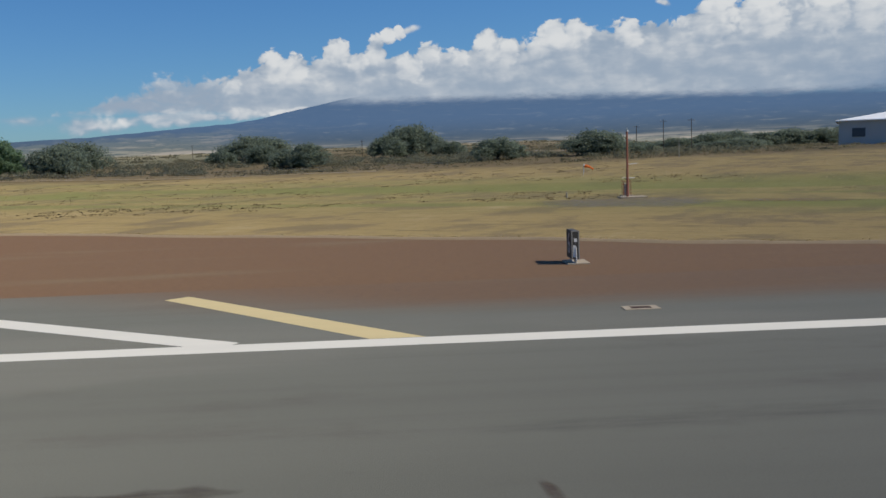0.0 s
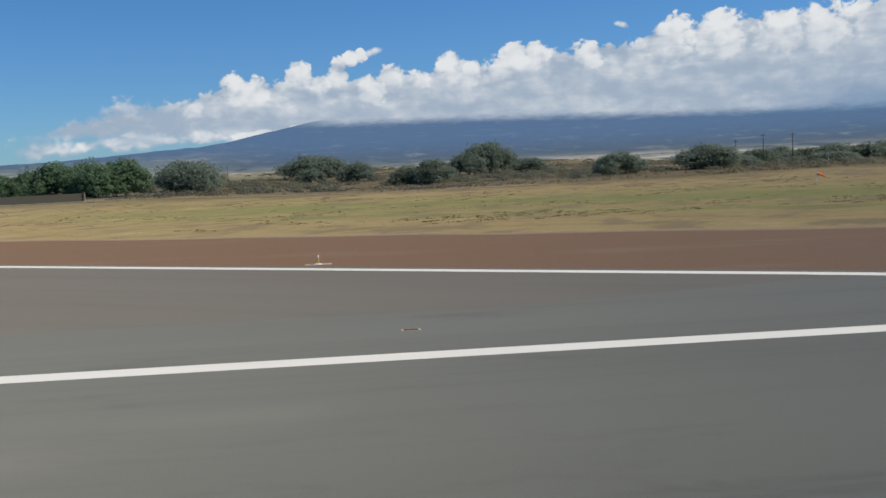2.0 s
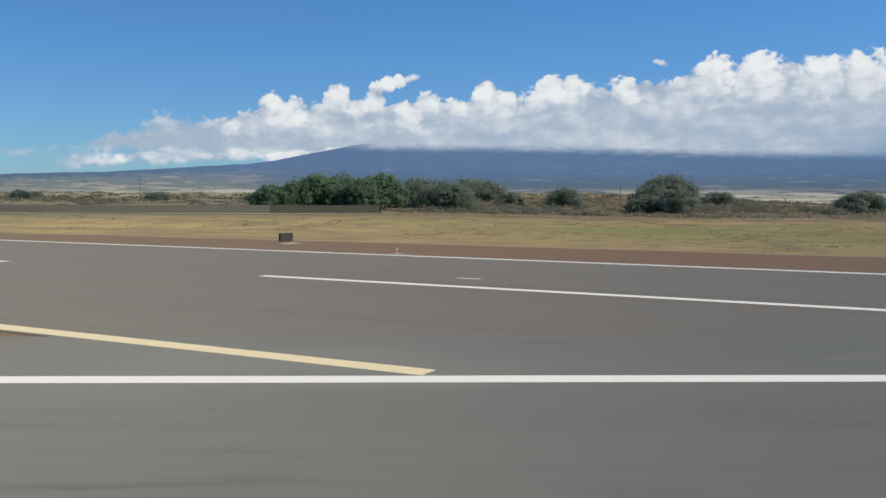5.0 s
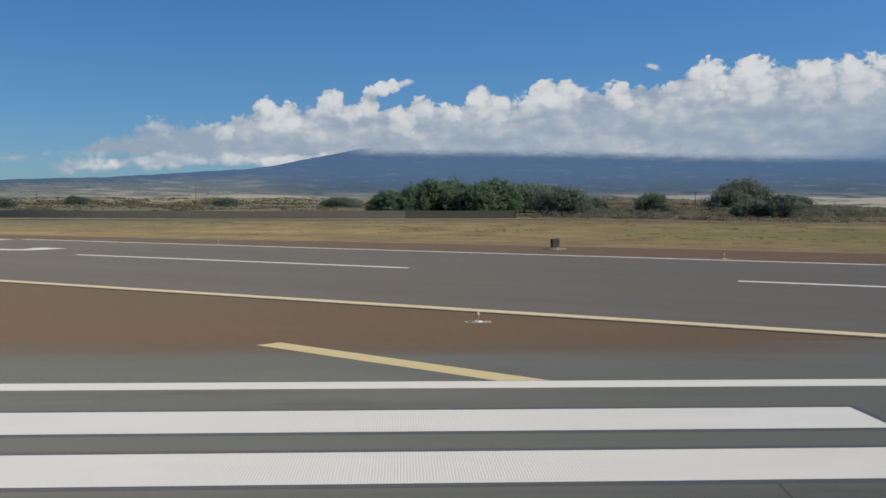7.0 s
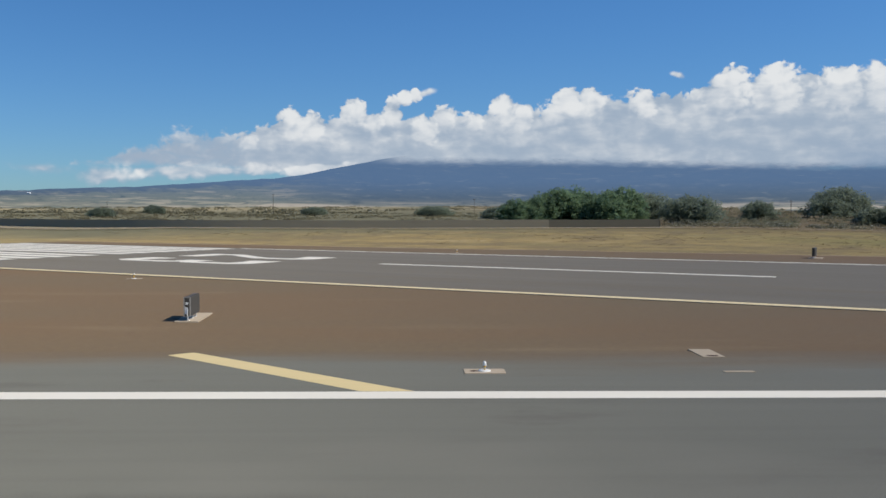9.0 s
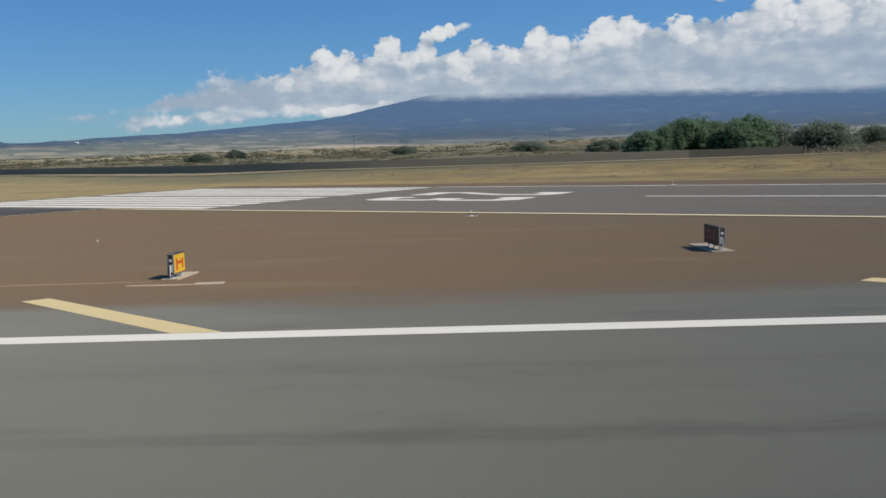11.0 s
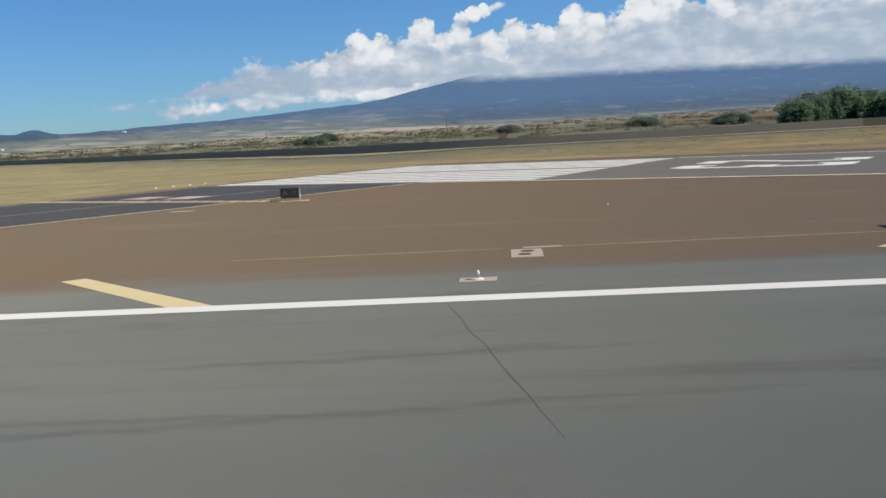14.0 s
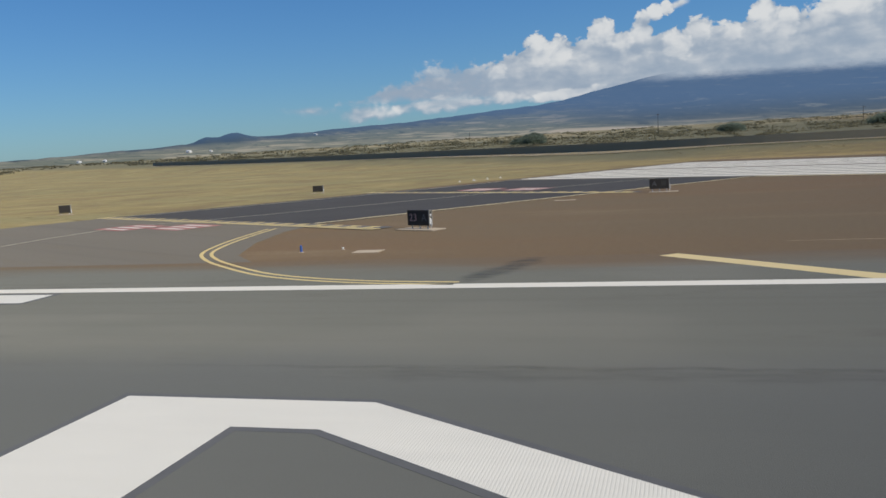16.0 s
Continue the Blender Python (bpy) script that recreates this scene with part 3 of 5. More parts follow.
def mountain_surface(n, place):
    p = world_place(n)
    x, y, z = n.split(p)
    r = n.math("SQRT", n.math("ADD", n.math("POWER", n.math("SUBTRACT", x, 45.0), 2.0), n.math("POWER", y, 2.0)))
    az = n.math("MULTIPLY", n.math("ARCTAN2", n.math("SUBTRACT", x, 45.0), y), 57.2958)
    el = n.math("MULTIPLY", n.math("DIVIDE", z, r), 57.2958)
    q = n.combine(n.math("MULTIPLY", az, 0.55), n.math("MULTIPLY", el, 1.9), 0.0)
    wood = n.mix(n.noise(q, 2.2, 6.0, 0.65), (0.030, 0.038, 0.026), (0.11, 0.105, 0.06))
    field = n.noise(n.combine(n.math("MULTIPLY", az, 0.42), n.math("MULTIPLY", el, 4.6), 4.0), 1.3, 7.0, 0.64, 0.7)
    low = n.step(n.math("ADD", el, n.step(az, -30.0, -4.0, 0.22, 0.10)), 1.45, 0.5)
    cover = n.math("MAXIMUM", n.math("MULTIPLY", n.step(field, 0.55, 0.70), 0.65), n.math("MULTIPLY", low, n.step(field, 0.40, 0.50)))
    tone = n.mix(cover, wood, n.mix(n.noise(q, 5.0, 4.0), (0.18, 0.19, 0.10), (0.46, 0.40, 0.27)))
    bush = n.step(n.noise(q, 14.0, 5.0, 0.7), 0.58, 0.66, 0.0, 0.7)
    tone = n.mix(n.math("MULTIPLY", bush, low), tone, (0.06, 0.065, 0.03))
    strip = n.noise(n.combine(n.math("MULTIPLY", az, 0.16), n.math("MULTIPLY", el, 5.0), 8.0), 1.0, 4.0, 0.5, 0.4)
    foot = n.math("MULTIPLY", n.math("MULTIPLY", n.step(el, 1.1, 0.75), n.step(az, -24.0, -10.0, 0.15, 1.0)), n.step(strip, 0.50, 0.56))
    pasture = n.mix(n.noise(q, 6.0, 6.0, 0.65), (0.24, 0.23, 0.14), (0.12, 0.135, 0.075))
    rise = n.add("ShaderNodeAttribute")
    rise.attribute_name = "rise"                  # 0 at the foot, 1 at the skyline
    rag = n.math("MULTIPLY", n.math("SUBTRACT", n.noise(n.combine(n.math("MULTIPLY", az, 0.5), n.math("MULTIPLY", el, 3.0), 6.0), 1.5, 6.0, 0.65), 0.5), 0.9)
    below = n.step(n.math("ADD", rise.outputs["Fac"], rag), 0.86, 0.60)
    west = n.math("MULTIPLY", n.step(az, -4.0, -13.0), below)
    rows = n.noise(n.combine(n.math("MULTIPLY", az, 0.30), n.math("MULTIPLY", el, 7.0), 2.0), 1.2, 5.0, 0.6, 0.5)
    pasture = n.mix(n.step(rows, 0.50, 0.60), pasture, (0.40, 0.35, 0.22))
    hedge = n.noise(n.combine(n.math("MULTIPLY", az, 1.1), n.math("MULTIPLY", el, 7.0), 12.0), 1.6, 6.0, 0.7)
    pasture = n.mix(n.step(hedge, 0.57, 0.64, 0.0, 0.75), pasture, (0.05, 0.062, 0.035))
    tone = n.mix(n.math("MULTIPLY", west, 0.9), tone, pasture)
    tone = n.mix(n.math("MULTIPLY", foot, 0.85), tone, (0.52, 0.43, 0.29))
    cone = n.math("MULTIPLY", n.step(n.math("ABSOLUTE", n.math("ADD", az, 30.2)), 2.3, 1.6), n.step(el, 0.95, 1.2))
    tone = n.mix(n.math("MULTIPLY", cone, 0.85), tone, (0.035, 0.045, 0.035))   # a wooded cinder cone
    return tone, az, el, q, west


def on_slope(a, f):
    """A place on the mountain: azimuth in degrees, and 0 at its foot to 1 at its skyline."""
    r = 1350 + 3450 * f
    low = math.degrees(math.atan((land_height(45 + 1350 * math.sin(radians(a)), 1350 * math.cos(radians(a))) - 1.5) / 1350))
    e = low + (ridge(a) - low) * (f ** 0.9)
    e += 0.05 * noise.fractal(Vector((a * 0.25, f * 5, 1.0)), 1.0, 2.0, 4) * math.sin(math.pi * f)
    return (45 + r * math.sin(radians(a)), r * math.cos(radians(a)), r * math.tan(radians(e)) + 4.0 * f)


def make_mountain():
    m = bpy.data.materials.new("mountain_slope_haze_glow")
    m.use_nodes = True
    n = Nodes(m.node_tree)
    tone, az, el, q, west = mountain_surface(n, None)
    land = n.add("ShaderNodeBsdfDiffuse", Color=tone)
    air = n.add("ShaderNodeEmission", Color=(0.098, 0.188, 0.360, 1), Strength=1.0)   # blue haze of the far backdrop, added as glow, stronger higher up
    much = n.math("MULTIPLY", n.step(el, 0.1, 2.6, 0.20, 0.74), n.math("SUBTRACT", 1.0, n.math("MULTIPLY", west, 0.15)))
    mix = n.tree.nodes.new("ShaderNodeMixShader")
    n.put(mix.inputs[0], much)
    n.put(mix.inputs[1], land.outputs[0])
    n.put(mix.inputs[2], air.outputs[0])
    clear = n.tree.nodes.new("ShaderNodeBsdfTransparent")
    top = n.math("ADD", n.step(az, 3.0, 34.0, 3.78, 3.15), n.math("MULTIPLY", n.math("SUBTRACT", n.noise(q, 1.6, 6.0, 0.6), 0.5), 0.5))
    veil = n.math("MULTIPLY", n.step(n.math("SUBTRACT", el, top), -0.55, 0.1), n.step(az, -5.0, -1.0))
    last = n.tree.nodes.new("ShaderNodeMixShader")
    n.put(last.inputs[0], veil)
    n.put(last.inputs[1], mix.outputs[0])
    n.put(last.inputs[2], clear.outputs[0])
    out = n.tree.nodes.new("ShaderNodeOutputMaterial")
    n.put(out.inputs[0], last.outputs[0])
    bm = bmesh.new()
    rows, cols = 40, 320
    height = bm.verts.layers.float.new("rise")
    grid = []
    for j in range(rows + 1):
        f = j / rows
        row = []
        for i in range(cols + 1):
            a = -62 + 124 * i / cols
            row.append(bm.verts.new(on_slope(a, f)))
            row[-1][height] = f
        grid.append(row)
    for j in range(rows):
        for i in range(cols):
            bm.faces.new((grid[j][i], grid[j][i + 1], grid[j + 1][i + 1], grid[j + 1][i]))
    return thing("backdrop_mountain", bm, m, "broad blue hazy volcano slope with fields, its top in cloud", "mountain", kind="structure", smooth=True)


make_mountain()


# ---- far farm buildings on the slope ----
M_FARWALL = material("far_white_wall", lambda n, p: n.mix(n.noise(p, 0.4, 3.0), (0.62, 0.62, 0.60), (0.74, 0.74, 0.72)), 0.7)
M_FARROOF = material("far_white_roof", lambda n, p: n.mix(n.noise(p, 0.3, 3.0), (0.78, 0.78, 0.78), (0.62, 0.63, 0.64)), 0.6)


def far_house(x, y, z, wide, tall, turn, label="small white farm building on the far slope"):
    root = tagged(new("far_house"), label, "house", "far buildings")
    root.matrix_world = pose(x, y, z - 2.5, 0, 0, turn)
    d = wide * 0.5
    part("wall", box(bmesh.new(), -wide / 2, wide / 2, -d / 2, d / 2, 0, tall + 2.5), M_FARWALL, root)
    bm = bmesh.new()
    h = tall + 2.5
    v = [bm.verts.new(q) for q in ((-wide / 2 - 0.6, -d / 2 - 0.6, h), (wide / 2 + 0.6, -d / 2 - 0.6, h), (wide / 2 + 0.6, d / 2 + 0.6, h), (-wide / 2 - 0.6, d / 2 + 0.6, h), (-wide / 2 - 0.6, 0, h + tall * 0.5), (wide / 2 + 0.6, 0, h + tall * 0.5))]
    for q in ((0, 1, 5, 4), (2, 3, 4, 5), (1, 2, 5), (3, 0, 4), (3, 2, 1, 0)):
        bm.faces.new([v[i] for i in q])
    bmesh.ops.recalc_face_normals(bm, faces=bm.faces[:])
    part("roof", bm, M_FARROOF, root, "white sheet roof")


for a, f, wide, tall, turn in ((-33.4, 0.27, 15, 4, -25), (-32.3, 0.22, 8, 3, -40), (-40.2, 0.14, 12, 2.5, -30), (-38.9, 0.12, 7, 2.5, -20), (-24.5, 0.78, 15, 4.5, -20)):
    far_house(*on_slope(a, f), wide, tall, turn)
for x, y, wide in ((281.0, 349.0, 2.0), (303.0, 351.0, 1.6), (316.0, 347.0, 2.2), (327.0, 350.0, 1.8)):
    far_house(x, y, land_height(x, y) - 1.6, wide, 0.6, -20, "low white shed beside the pale road")


# ---- taxiway markings ----
def bend(path, k=4):
    """A smooth path through the given places."""
    out = []
    for i in range(len(path) - 1):
        p0, p1, p2, p3 = (Vector(path[min(max(j, 0), len(path) - 1)]) for j in (i - 1, i, i + 1, i + 2))
        for j in range(k):
            t = j / k
            out.append(tuple(0.5 * (2 * p1 + (p2 - p0) * t + (2 * p0 - 5 * p1 + 4 * p2 - p3) * t * t + (3 * p1 - p0 - 3 * p2 + p3) * t ** 3)))
    return out + [tuple(path[-1])]


def offset(path, d):
    out = []
    for i, q in enumerate(path):
        a, b = Vector(path[max(i - 1, 0)]), Vector(path[min(i + 1, len(path) - 1)])
        w = (b - a).normalized()
        out.append((q[0] - w.y * d, q[1] + w.x * d))
    return out


turn_line = bend(CURVE)
line_thing("taxiway_edge_line", offset(turn_line, 0.25), 0.20, 0.004, M_GOLD, "double yellow curved line at the taxiway entrance", "taxiway edge lines")
line_thing("taxiway_edge_line", offset(turn_line, -0.25), 0.20, 0.004, M_GOLD, "double yellow curved line at the taxiway entrance", "taxiway edge lines")
line_thing("taxiway_edge_line", bend([cross(-104.9, -1.3), cross(-102.8, 13.5), cross(-99.7, 32.7), cross(-97.2, 49.0)]), 0.42, 0.004, M_CREAM, "pale edge line beside fresh black asphalt")
line_thing("taxiway_centre_line", bend([(-109.3, 40.8), (-109.4, 46.5), (-108.0, 53.5), cross(-118.0, 1.9), cross(-113.3, 27.8), cross(-108, 49)]), 0.22, 0.004, M_PALE, "thin pale taxiway centre line", "taxiway centre lines")
line_thing("taxiway_edge_line", bend([cross(-133.6, -1.0), cross(-130.3, 20), cross(-129.6, 48)]), 0.3, 0.004, M_PALE, "pale edge line beside fresh black asphalt")


def hold_line(a, b, base, label, mat):
    """Two solid and two broken yellow lines across a taxiway, on a black band; the broken ones lie beyond."""
    a, b = Vector(a), Vector(b)
    d = (b - a).normalized()
    out = Vector((-d.y, d.x))
    root = tagged(new("hold_line"), label, "taxiway marking")
    w = out * 0.95
    part("band", slab(bmesh.new(), [tuple(a - w), tuple(b - w), tuple(b + w), tuple(a + w)], base + 0.002, 0.002), M_TAR, root, "black background band")
    for k in (-0.68, -0.22):
        part("solid_line", ribbon(bmesh.new(), [tuple(a + out * k), tuple(b + out * k)], 0.30, base + 0.006), mat, root)
    count = int((b - a).length / 1.83)
    for k, shift in ((0.25, 0.0), (0.70, 0.0)):
        for i in range(count):
            p = a + d * (i * 1.83 + shift) + out * k
            part("dash", ribbon(bmesh.new(), [tuple(p), tuple(p + d * 0.95)], 0.30, base + 0.006), mat, root)
    return root


hold_line(cross(-135.0, -2.5), cross(-96.4, -2.5), 0.002, "yellow double solid and broken stop line across the taxiway", M_GOLD)
hold_line(cross(-133.8, 28.3), cross(-97.2, 27.7), 0.002, "dusty yellow stop line across the black taxiway", M_GOLD)


def painted_sign(x, y, turn, label):
    """A red field painted on the ground with rows of white bars that stand for its writing."""
    root = tagged(new("painted_ground_sign"), label, "taxiway marking", "painted ground signs")
    root.matrix_world = pose(x, y, 0.004, 0, 0, turn)
    part("red_field", slab(bmesh.new(), [(-2.2, -1.9), (2.2, -1.9), (2.2, 1.9), (-2.2, 1.9)], 0.0, 0.003), M_RED, root)
    for i in range(3):
        y0 = -1.35 + i * 1.12
        part("bar", slab(bmesh.new(), [(-1.7, y0), (1.7, y0), (1.7, y0 + 0.4), (-1.7, y0 + 0.4)], 0.004, 0.003), M_WHITE, root, "white bar of lettering")
    return root


painted_sign(-107.6, 52.2, -29, "faded red field with white writing painted on the taxiway")
painted_sign(-102.4, 51.2, -29, "faded red field with white writing painted on the taxiway")
painted_sign(*cross(-119.5, 32.3), -29.5, "faded red field with white writing painted on black asphalt")
painted_sign(*cross(-113.4, 32.6), -29.5, "faded red field with white writing painted on black asphalt")


# ---- cracks, sealing and skid marks ----
M_SEAL = material("pale_crack_filler", lambda n, p: n.mix(n.noise(world_place(n), 3.0, 6.0), (0.46, 0.43, 0.38), (0.30, 0.28, 0.25)))
M_TRENCH = material("tan_backfill", lambda n, p: n.mix(n.noise(world_place(n), 2.0, 6.0), (0.38, 0.29, 0.18), (0.29, 0.21, 0.13)))
M_CRACK = material("dark_crack", lambda n, p: n.mix(n.noise(world_place(n), 5.0, 5.0), (0.055, 0.052, 0.046), (0.10, 0.094, 0.085)))


def rubber(name, dark, light, most=1.0):
    """Rubber or oil that thins out towards the rim of its mark."""
    m = bpy.data.materials.new(name)
    m.use_nodes = True
    n = Nodes(m.node_tree)
    p = world_place(n)
    fade = n.add("ShaderNodeAttribute")
    fade.attribute_name = "thickness"
    thick = n.math("MULTIPLY", fade.outputs["Fac"], n.step(n.noise(n.scaled(p, (0.5, 2.5, 1)), 1.0, 6.0, 0.7), 0.25, 0.75, 0.0, most))
    face = n.add("ShaderNodeBsdfPrincipled", Roughness=0.8)
    n.put(face.inputs["Base Color"], n.mix(n.noise(p, 3.0, 5.0), dark, light))
    clear = n.tree.nodes.new("ShaderNodeBsdfTransparent")
    both = n.tree.nodes.new("ShaderNodeMixShader")
    n.put(both.inputs[0], thick)
    n.put(both.inputs[1], clear.outputs[0])
    n.put(both.inputs[2], face.outputs[0])
    out = n.tree.nodes.new("ShaderNodeOutputMaterial")
    n.put(out.inputs[0], both.outputs[0])
    return m


M_RUBBER = rubber("rubber_skid_mark", (0.070, 0.067, 0.058), (0.095, 0.090, 0.076), 0.2)
M_OIL = rubber("brown_oil_stain", (0.075, 0.050, 0.036), (0.105, 0.076, 0.056), 0.8)


def wandering(a, b, sway, step=0.35, seed=0.0):
    a, b = Vector(a), Vector(b)
    k = max(3, int((b - a).length / step))
    d = (b - a).normalized()
    side = Vector((-d.y, d.x))
    out = []
    for i in range(k + 1):
        p = a.lerp(b, i / k)
        w = noise.fractal(Vector((p.x * 0.5 + seed, p.y * 0.5, seed)), 1.0, 2.0, 4) * sway * math.sin(math.pi * min(max(i / k, 0.02), 0.98)) ** 0.3
        out.append(tuple(p + side * w))
    return out


def seam(name, a, b, width, sway, mat, label, seed=0.0, top=0.002):
    """A crack, a filled seam or a tyre mark: a strip of uneven width, thin at both ends and at the rims."""
    top += 0.0001 * seed if top > 0 else 0.0
    path = wandering(a, b, sway, seed=seed)
    verts, thick, faces = [], [], []
    for i, q in enumerate(path):
        p0, p1 = Vector(path[max(i - 1, 0)]), Vector(path[min(i + 1, len(path) - 1)])
        d = (p1 - p0).normalized()
        end = min(1.0, 0.1 + 5 * min(i, len(path) - 1 - i) / len(path))
        w = width * (0.6 + 0.8 * abs(noise.noise(Vector((q[0] * 1.7, q[1] * 1.7, seed))))) / 2 * (0.3 + 0.7 * end)
        for k, f in ((-1.0, 0.0), (-0.35, 1.0), (0.35, 1.0), (1.0, 0.0)):
            verts.append((q[0] + d.y * w * k, q[1] - d.x * w * k, top))
            thick.append(f * end)
    for i in range(len(path) - 1):
        for k in range(3):
            faces.append((4 * i + k, 4 * i + k + 1, 4 * i + k + 5, 4 * i + k + 4))
    me = bpy.data.meshes.new(name)
    me.from_pydata(verts, [], faces)
    me.materials.append(mat)
    me.attributes.new("thickness", "FLOAT", "POINT").data.foreach_set("value", thick)
    kinds = {"sealed_crack": "pavement repair", "cable_trench": "trench", "runway_crack": "pavement crack", "runway_stain": "stain"}
    return tagged(new(name, me), label, kinds.get(name, "skid mark"))


seam("sealed_crack", (77.2, 19.62), (82.4, 19.85), 0.16, 0.14, M_SEAL, "pale filler along a runway crack", 1.0)
seam("sealed_crack", (81.0, 20.25), (82.6, 19.95), 0.16, 0.05, M_SEAL, "pale filler along a runway crack", 2.0)
seam("sealed_crack", (82.0, 19.75), (94.0, 19.75), 0.07, 0.05, M_SEAL, "pale filler along a runway crack", 3.0)
seam("sealed_crack", (81.85, 20.05), (81.72, 16.8), 0.30, 0.16, M_SEAL, "broad pale filler branch across the runway", 4.0)
seam("sealed_crack", (76.0, 13.88), (80.8, 13.84), 0.07, 0.05, M_SEAL, "pale filler along a runway crack", 5.0)
seam("runway_crack", (-52.95, 22.6), (-50.4, 10.9), 0.035, 0.07, M_CRACK, "dark wandering crack across the runway", 7.0)
seam("runway_crack", (33.6, 15.4), (33.4, 12.6), 0.05, 0.1, M_CRACK, "short dark crack across the runway", 8.0)
seam("skid_mark", (-80.0, 12.1), (-52.0, 12.6), 0.5, 0.15, M_RUBBER, "dark curved tyre mark on the runway", 9.0)
seam("skid_mark", (-64.0, 11.3), (-45.0, 13.5), 0.7, 0.3, M_RUBBER, "dark curved tyre mark on the runway", 10.0)
seam("skid_mark", (-60.0, 16.0), (-47.5, 16.9), 0.7, 0.2, M_RUBBER, "dark curved tyre mark on the runway", 11.0)
seam("skid_mark", (-52.6, 16.8), (-49.8, 17.2), 0.6, 0.1, M_RUBBER, "dark curved tyre mark on the runway", 12.0)
seam("skid_mark", (-74.8, 23.8), (-73.0, 30.4), 2.2, 0.3, rubber("broad_rubber_smear", (0.075, 0.080, 0.076), (0.10, 0.10, 0.09), 0.6), "dark tyre mark leading off the runway", 13.0, 0.0035)
seam("skid_mark", (36.0, 14.1), (58.0, 14.4), 0.45, 0.15, M_RUBBER, "dark straight tyre mark on the runway", 14.0)
seam("runway_stain", (151.0, 13.0), (154.6, 13.3), 0.7, 0.2, M_OIL, "brown oily stain on the runway", 17.0)
seam("runway_stain", (152.9, 13.1), (152.2, 10.9), 0.35, 0.2, M_OIL, "brown oily stain on the runway", 18.0)
seam("runway_stain", (158.8, 13.3), (159.3, 11.3), 0.4, 0.15, M_OIL, "brown oily stain on the runway", 19.0)
seam("skid_mark", (-44.0, 12.4), (-28.0, 12.2), 0.7, 0.25, M_RUBBER, "faint tyre mark on the runway", 20.0)
seam("cable_trench", (-63.0, 34.15), (-51.2, 34.2), 0.20, 0.08, M_TRENCH, "thin pale trench line in red dirt", 15.0, -0.026)
seam("cable_trench", (-50.0, 34.2), (-34.6, 34.42), 0.22, 0.10, M_TRENCH, "thin pale trench line in red dirt", 16.0, -0.026)
for i in range(14):      # old touchdown rubber, laid along the wheel tracks
    x0 = -95 + 21.0 * i + 6.0 * noise.noise(Vector((i * 1.7, 0.2, 0)))
    y0 = 10.5 + 9.0 * abs(noise.noise(Vector((i * 2.3, 5.1, 0)))) + (3.0 if i % 3 == 0 else 0.0)
    seam("skid_mark", (x0, y0), (x0 + 9 + 7 * (i % 4), y0 + 0.4), 1.6, 0.12, M_RUBBER, "faint broad tyre mark on the runway", 30.0 + i)


# ---- signs, lights and pads ----
M_CONCRETE = material("pale_concrete", lambda n, p: [n.mix(n.noise(world_place(n), 4.0, 7.0, 0.7), (0.45, 0.375, 0.275), (0.33, 0.265, 0.19)), n.noise(world_place(n), 25.0, 5.0), 0.006])
M_BLACK = material("black_sign_face", lambda n, p: n.mix(n.noise(p, 6.0, 5.0), (0.036, 0.031, 0.026), (0.052, 0.045, 0.037)), 0.65)
M_SHELL = material("dark_grey_metal", lambda n, p: n.mix(n.noise(p, 9.0, 5.0), (0.050, 0.046, 0.040), (0.075, 0.068, 0.058)), 0.65)
M_MAROON = material("dark_red_sign_face", lambda n, p: n.mix(n.noise(p, 6.0, 5.0), (0.085, 0.018, 0.022), (0.05, 0.018, 0.02)), 0.45)
M_SIGNYEL = material("yellow_sign_face", lambda n, p: n.mix(n.noise(p, 6.0, 5.0), (0.72, 0.43, 0.03), (0.58, 0.34, 0.03)), 0.4)
M_LETTER = material("white_sign_lettering", lambda n, p: n.mix(n.noise(p, 9.0, 4.0), (0.46, 0.42, 0.40), (0.36, 0.33, 0.32)), 0.5)
M_DIM = material("dim_reddish_lettering", lambda n, p: n.mix(n.noise(p, 9.0, 4.0), (0.46, 0.31, 0.29), (0.36, 0.23, 0.22)), 0.5)
M_GREYED = material("faded_grey_lettering", lambda n, p: n.mix(n.noise(p, 9.0, 4.0), (0.15, 0.145, 0.14), (0.11, 0.11, 0.105)), 0.5)
M_ORANGE = material("orange_red_lettering", lambda n, p: n.mix(n.noise(p, 9.0, 4.0), (0.55, 0.10, 0.02), (0.42, 0.07, 0.02)), 0.5)
M_STEEL = material("galvanised_steel", lambda n, p: n.mix(n.noise(p, 20.0, 5.0), (0.50, 0.50, 0.49), (0.34, 0.34, 0.33)), 0.45, metal=0.6)
M_WPAINT = material("white_metal_paint", lambda n, p: n.mix(n.noise(p, 14.0, 5.0), (0.78, 0.77, 0.74), (0.6, 0.59, 0.55)), 0.5)
M_EDGE = material("dusty_grey_edge_metal", lambda n, p: n.mix(n.noise(p, 14.0, 5.0), (0.34, 0.32, 0.28), (0.24, 0.22, 0.19)), 0.5)
M_HOLE = material("dark_hole", lambda n, p: n.mix(n.noise(p, 9.0, 3.0), (0.05, 0.03, 0.022), (0.085, 0.05, 0.035)))
M_GLASS = material("frosted_lamp_glass", lambda n, p: n.mix(n.noise(p, 9.0, 3.0), (0.85, 0.84, 0.8), (0.7, 0.7, 0.68)), 0.15)
M_BLUE = material("blue_marker_plastic", lambda n, p: n.mix(n.noise(p, 12.0, 3.0), (0.06, 0.14, 0.42), (0.04, 0.10, 0.32)), 0.45)


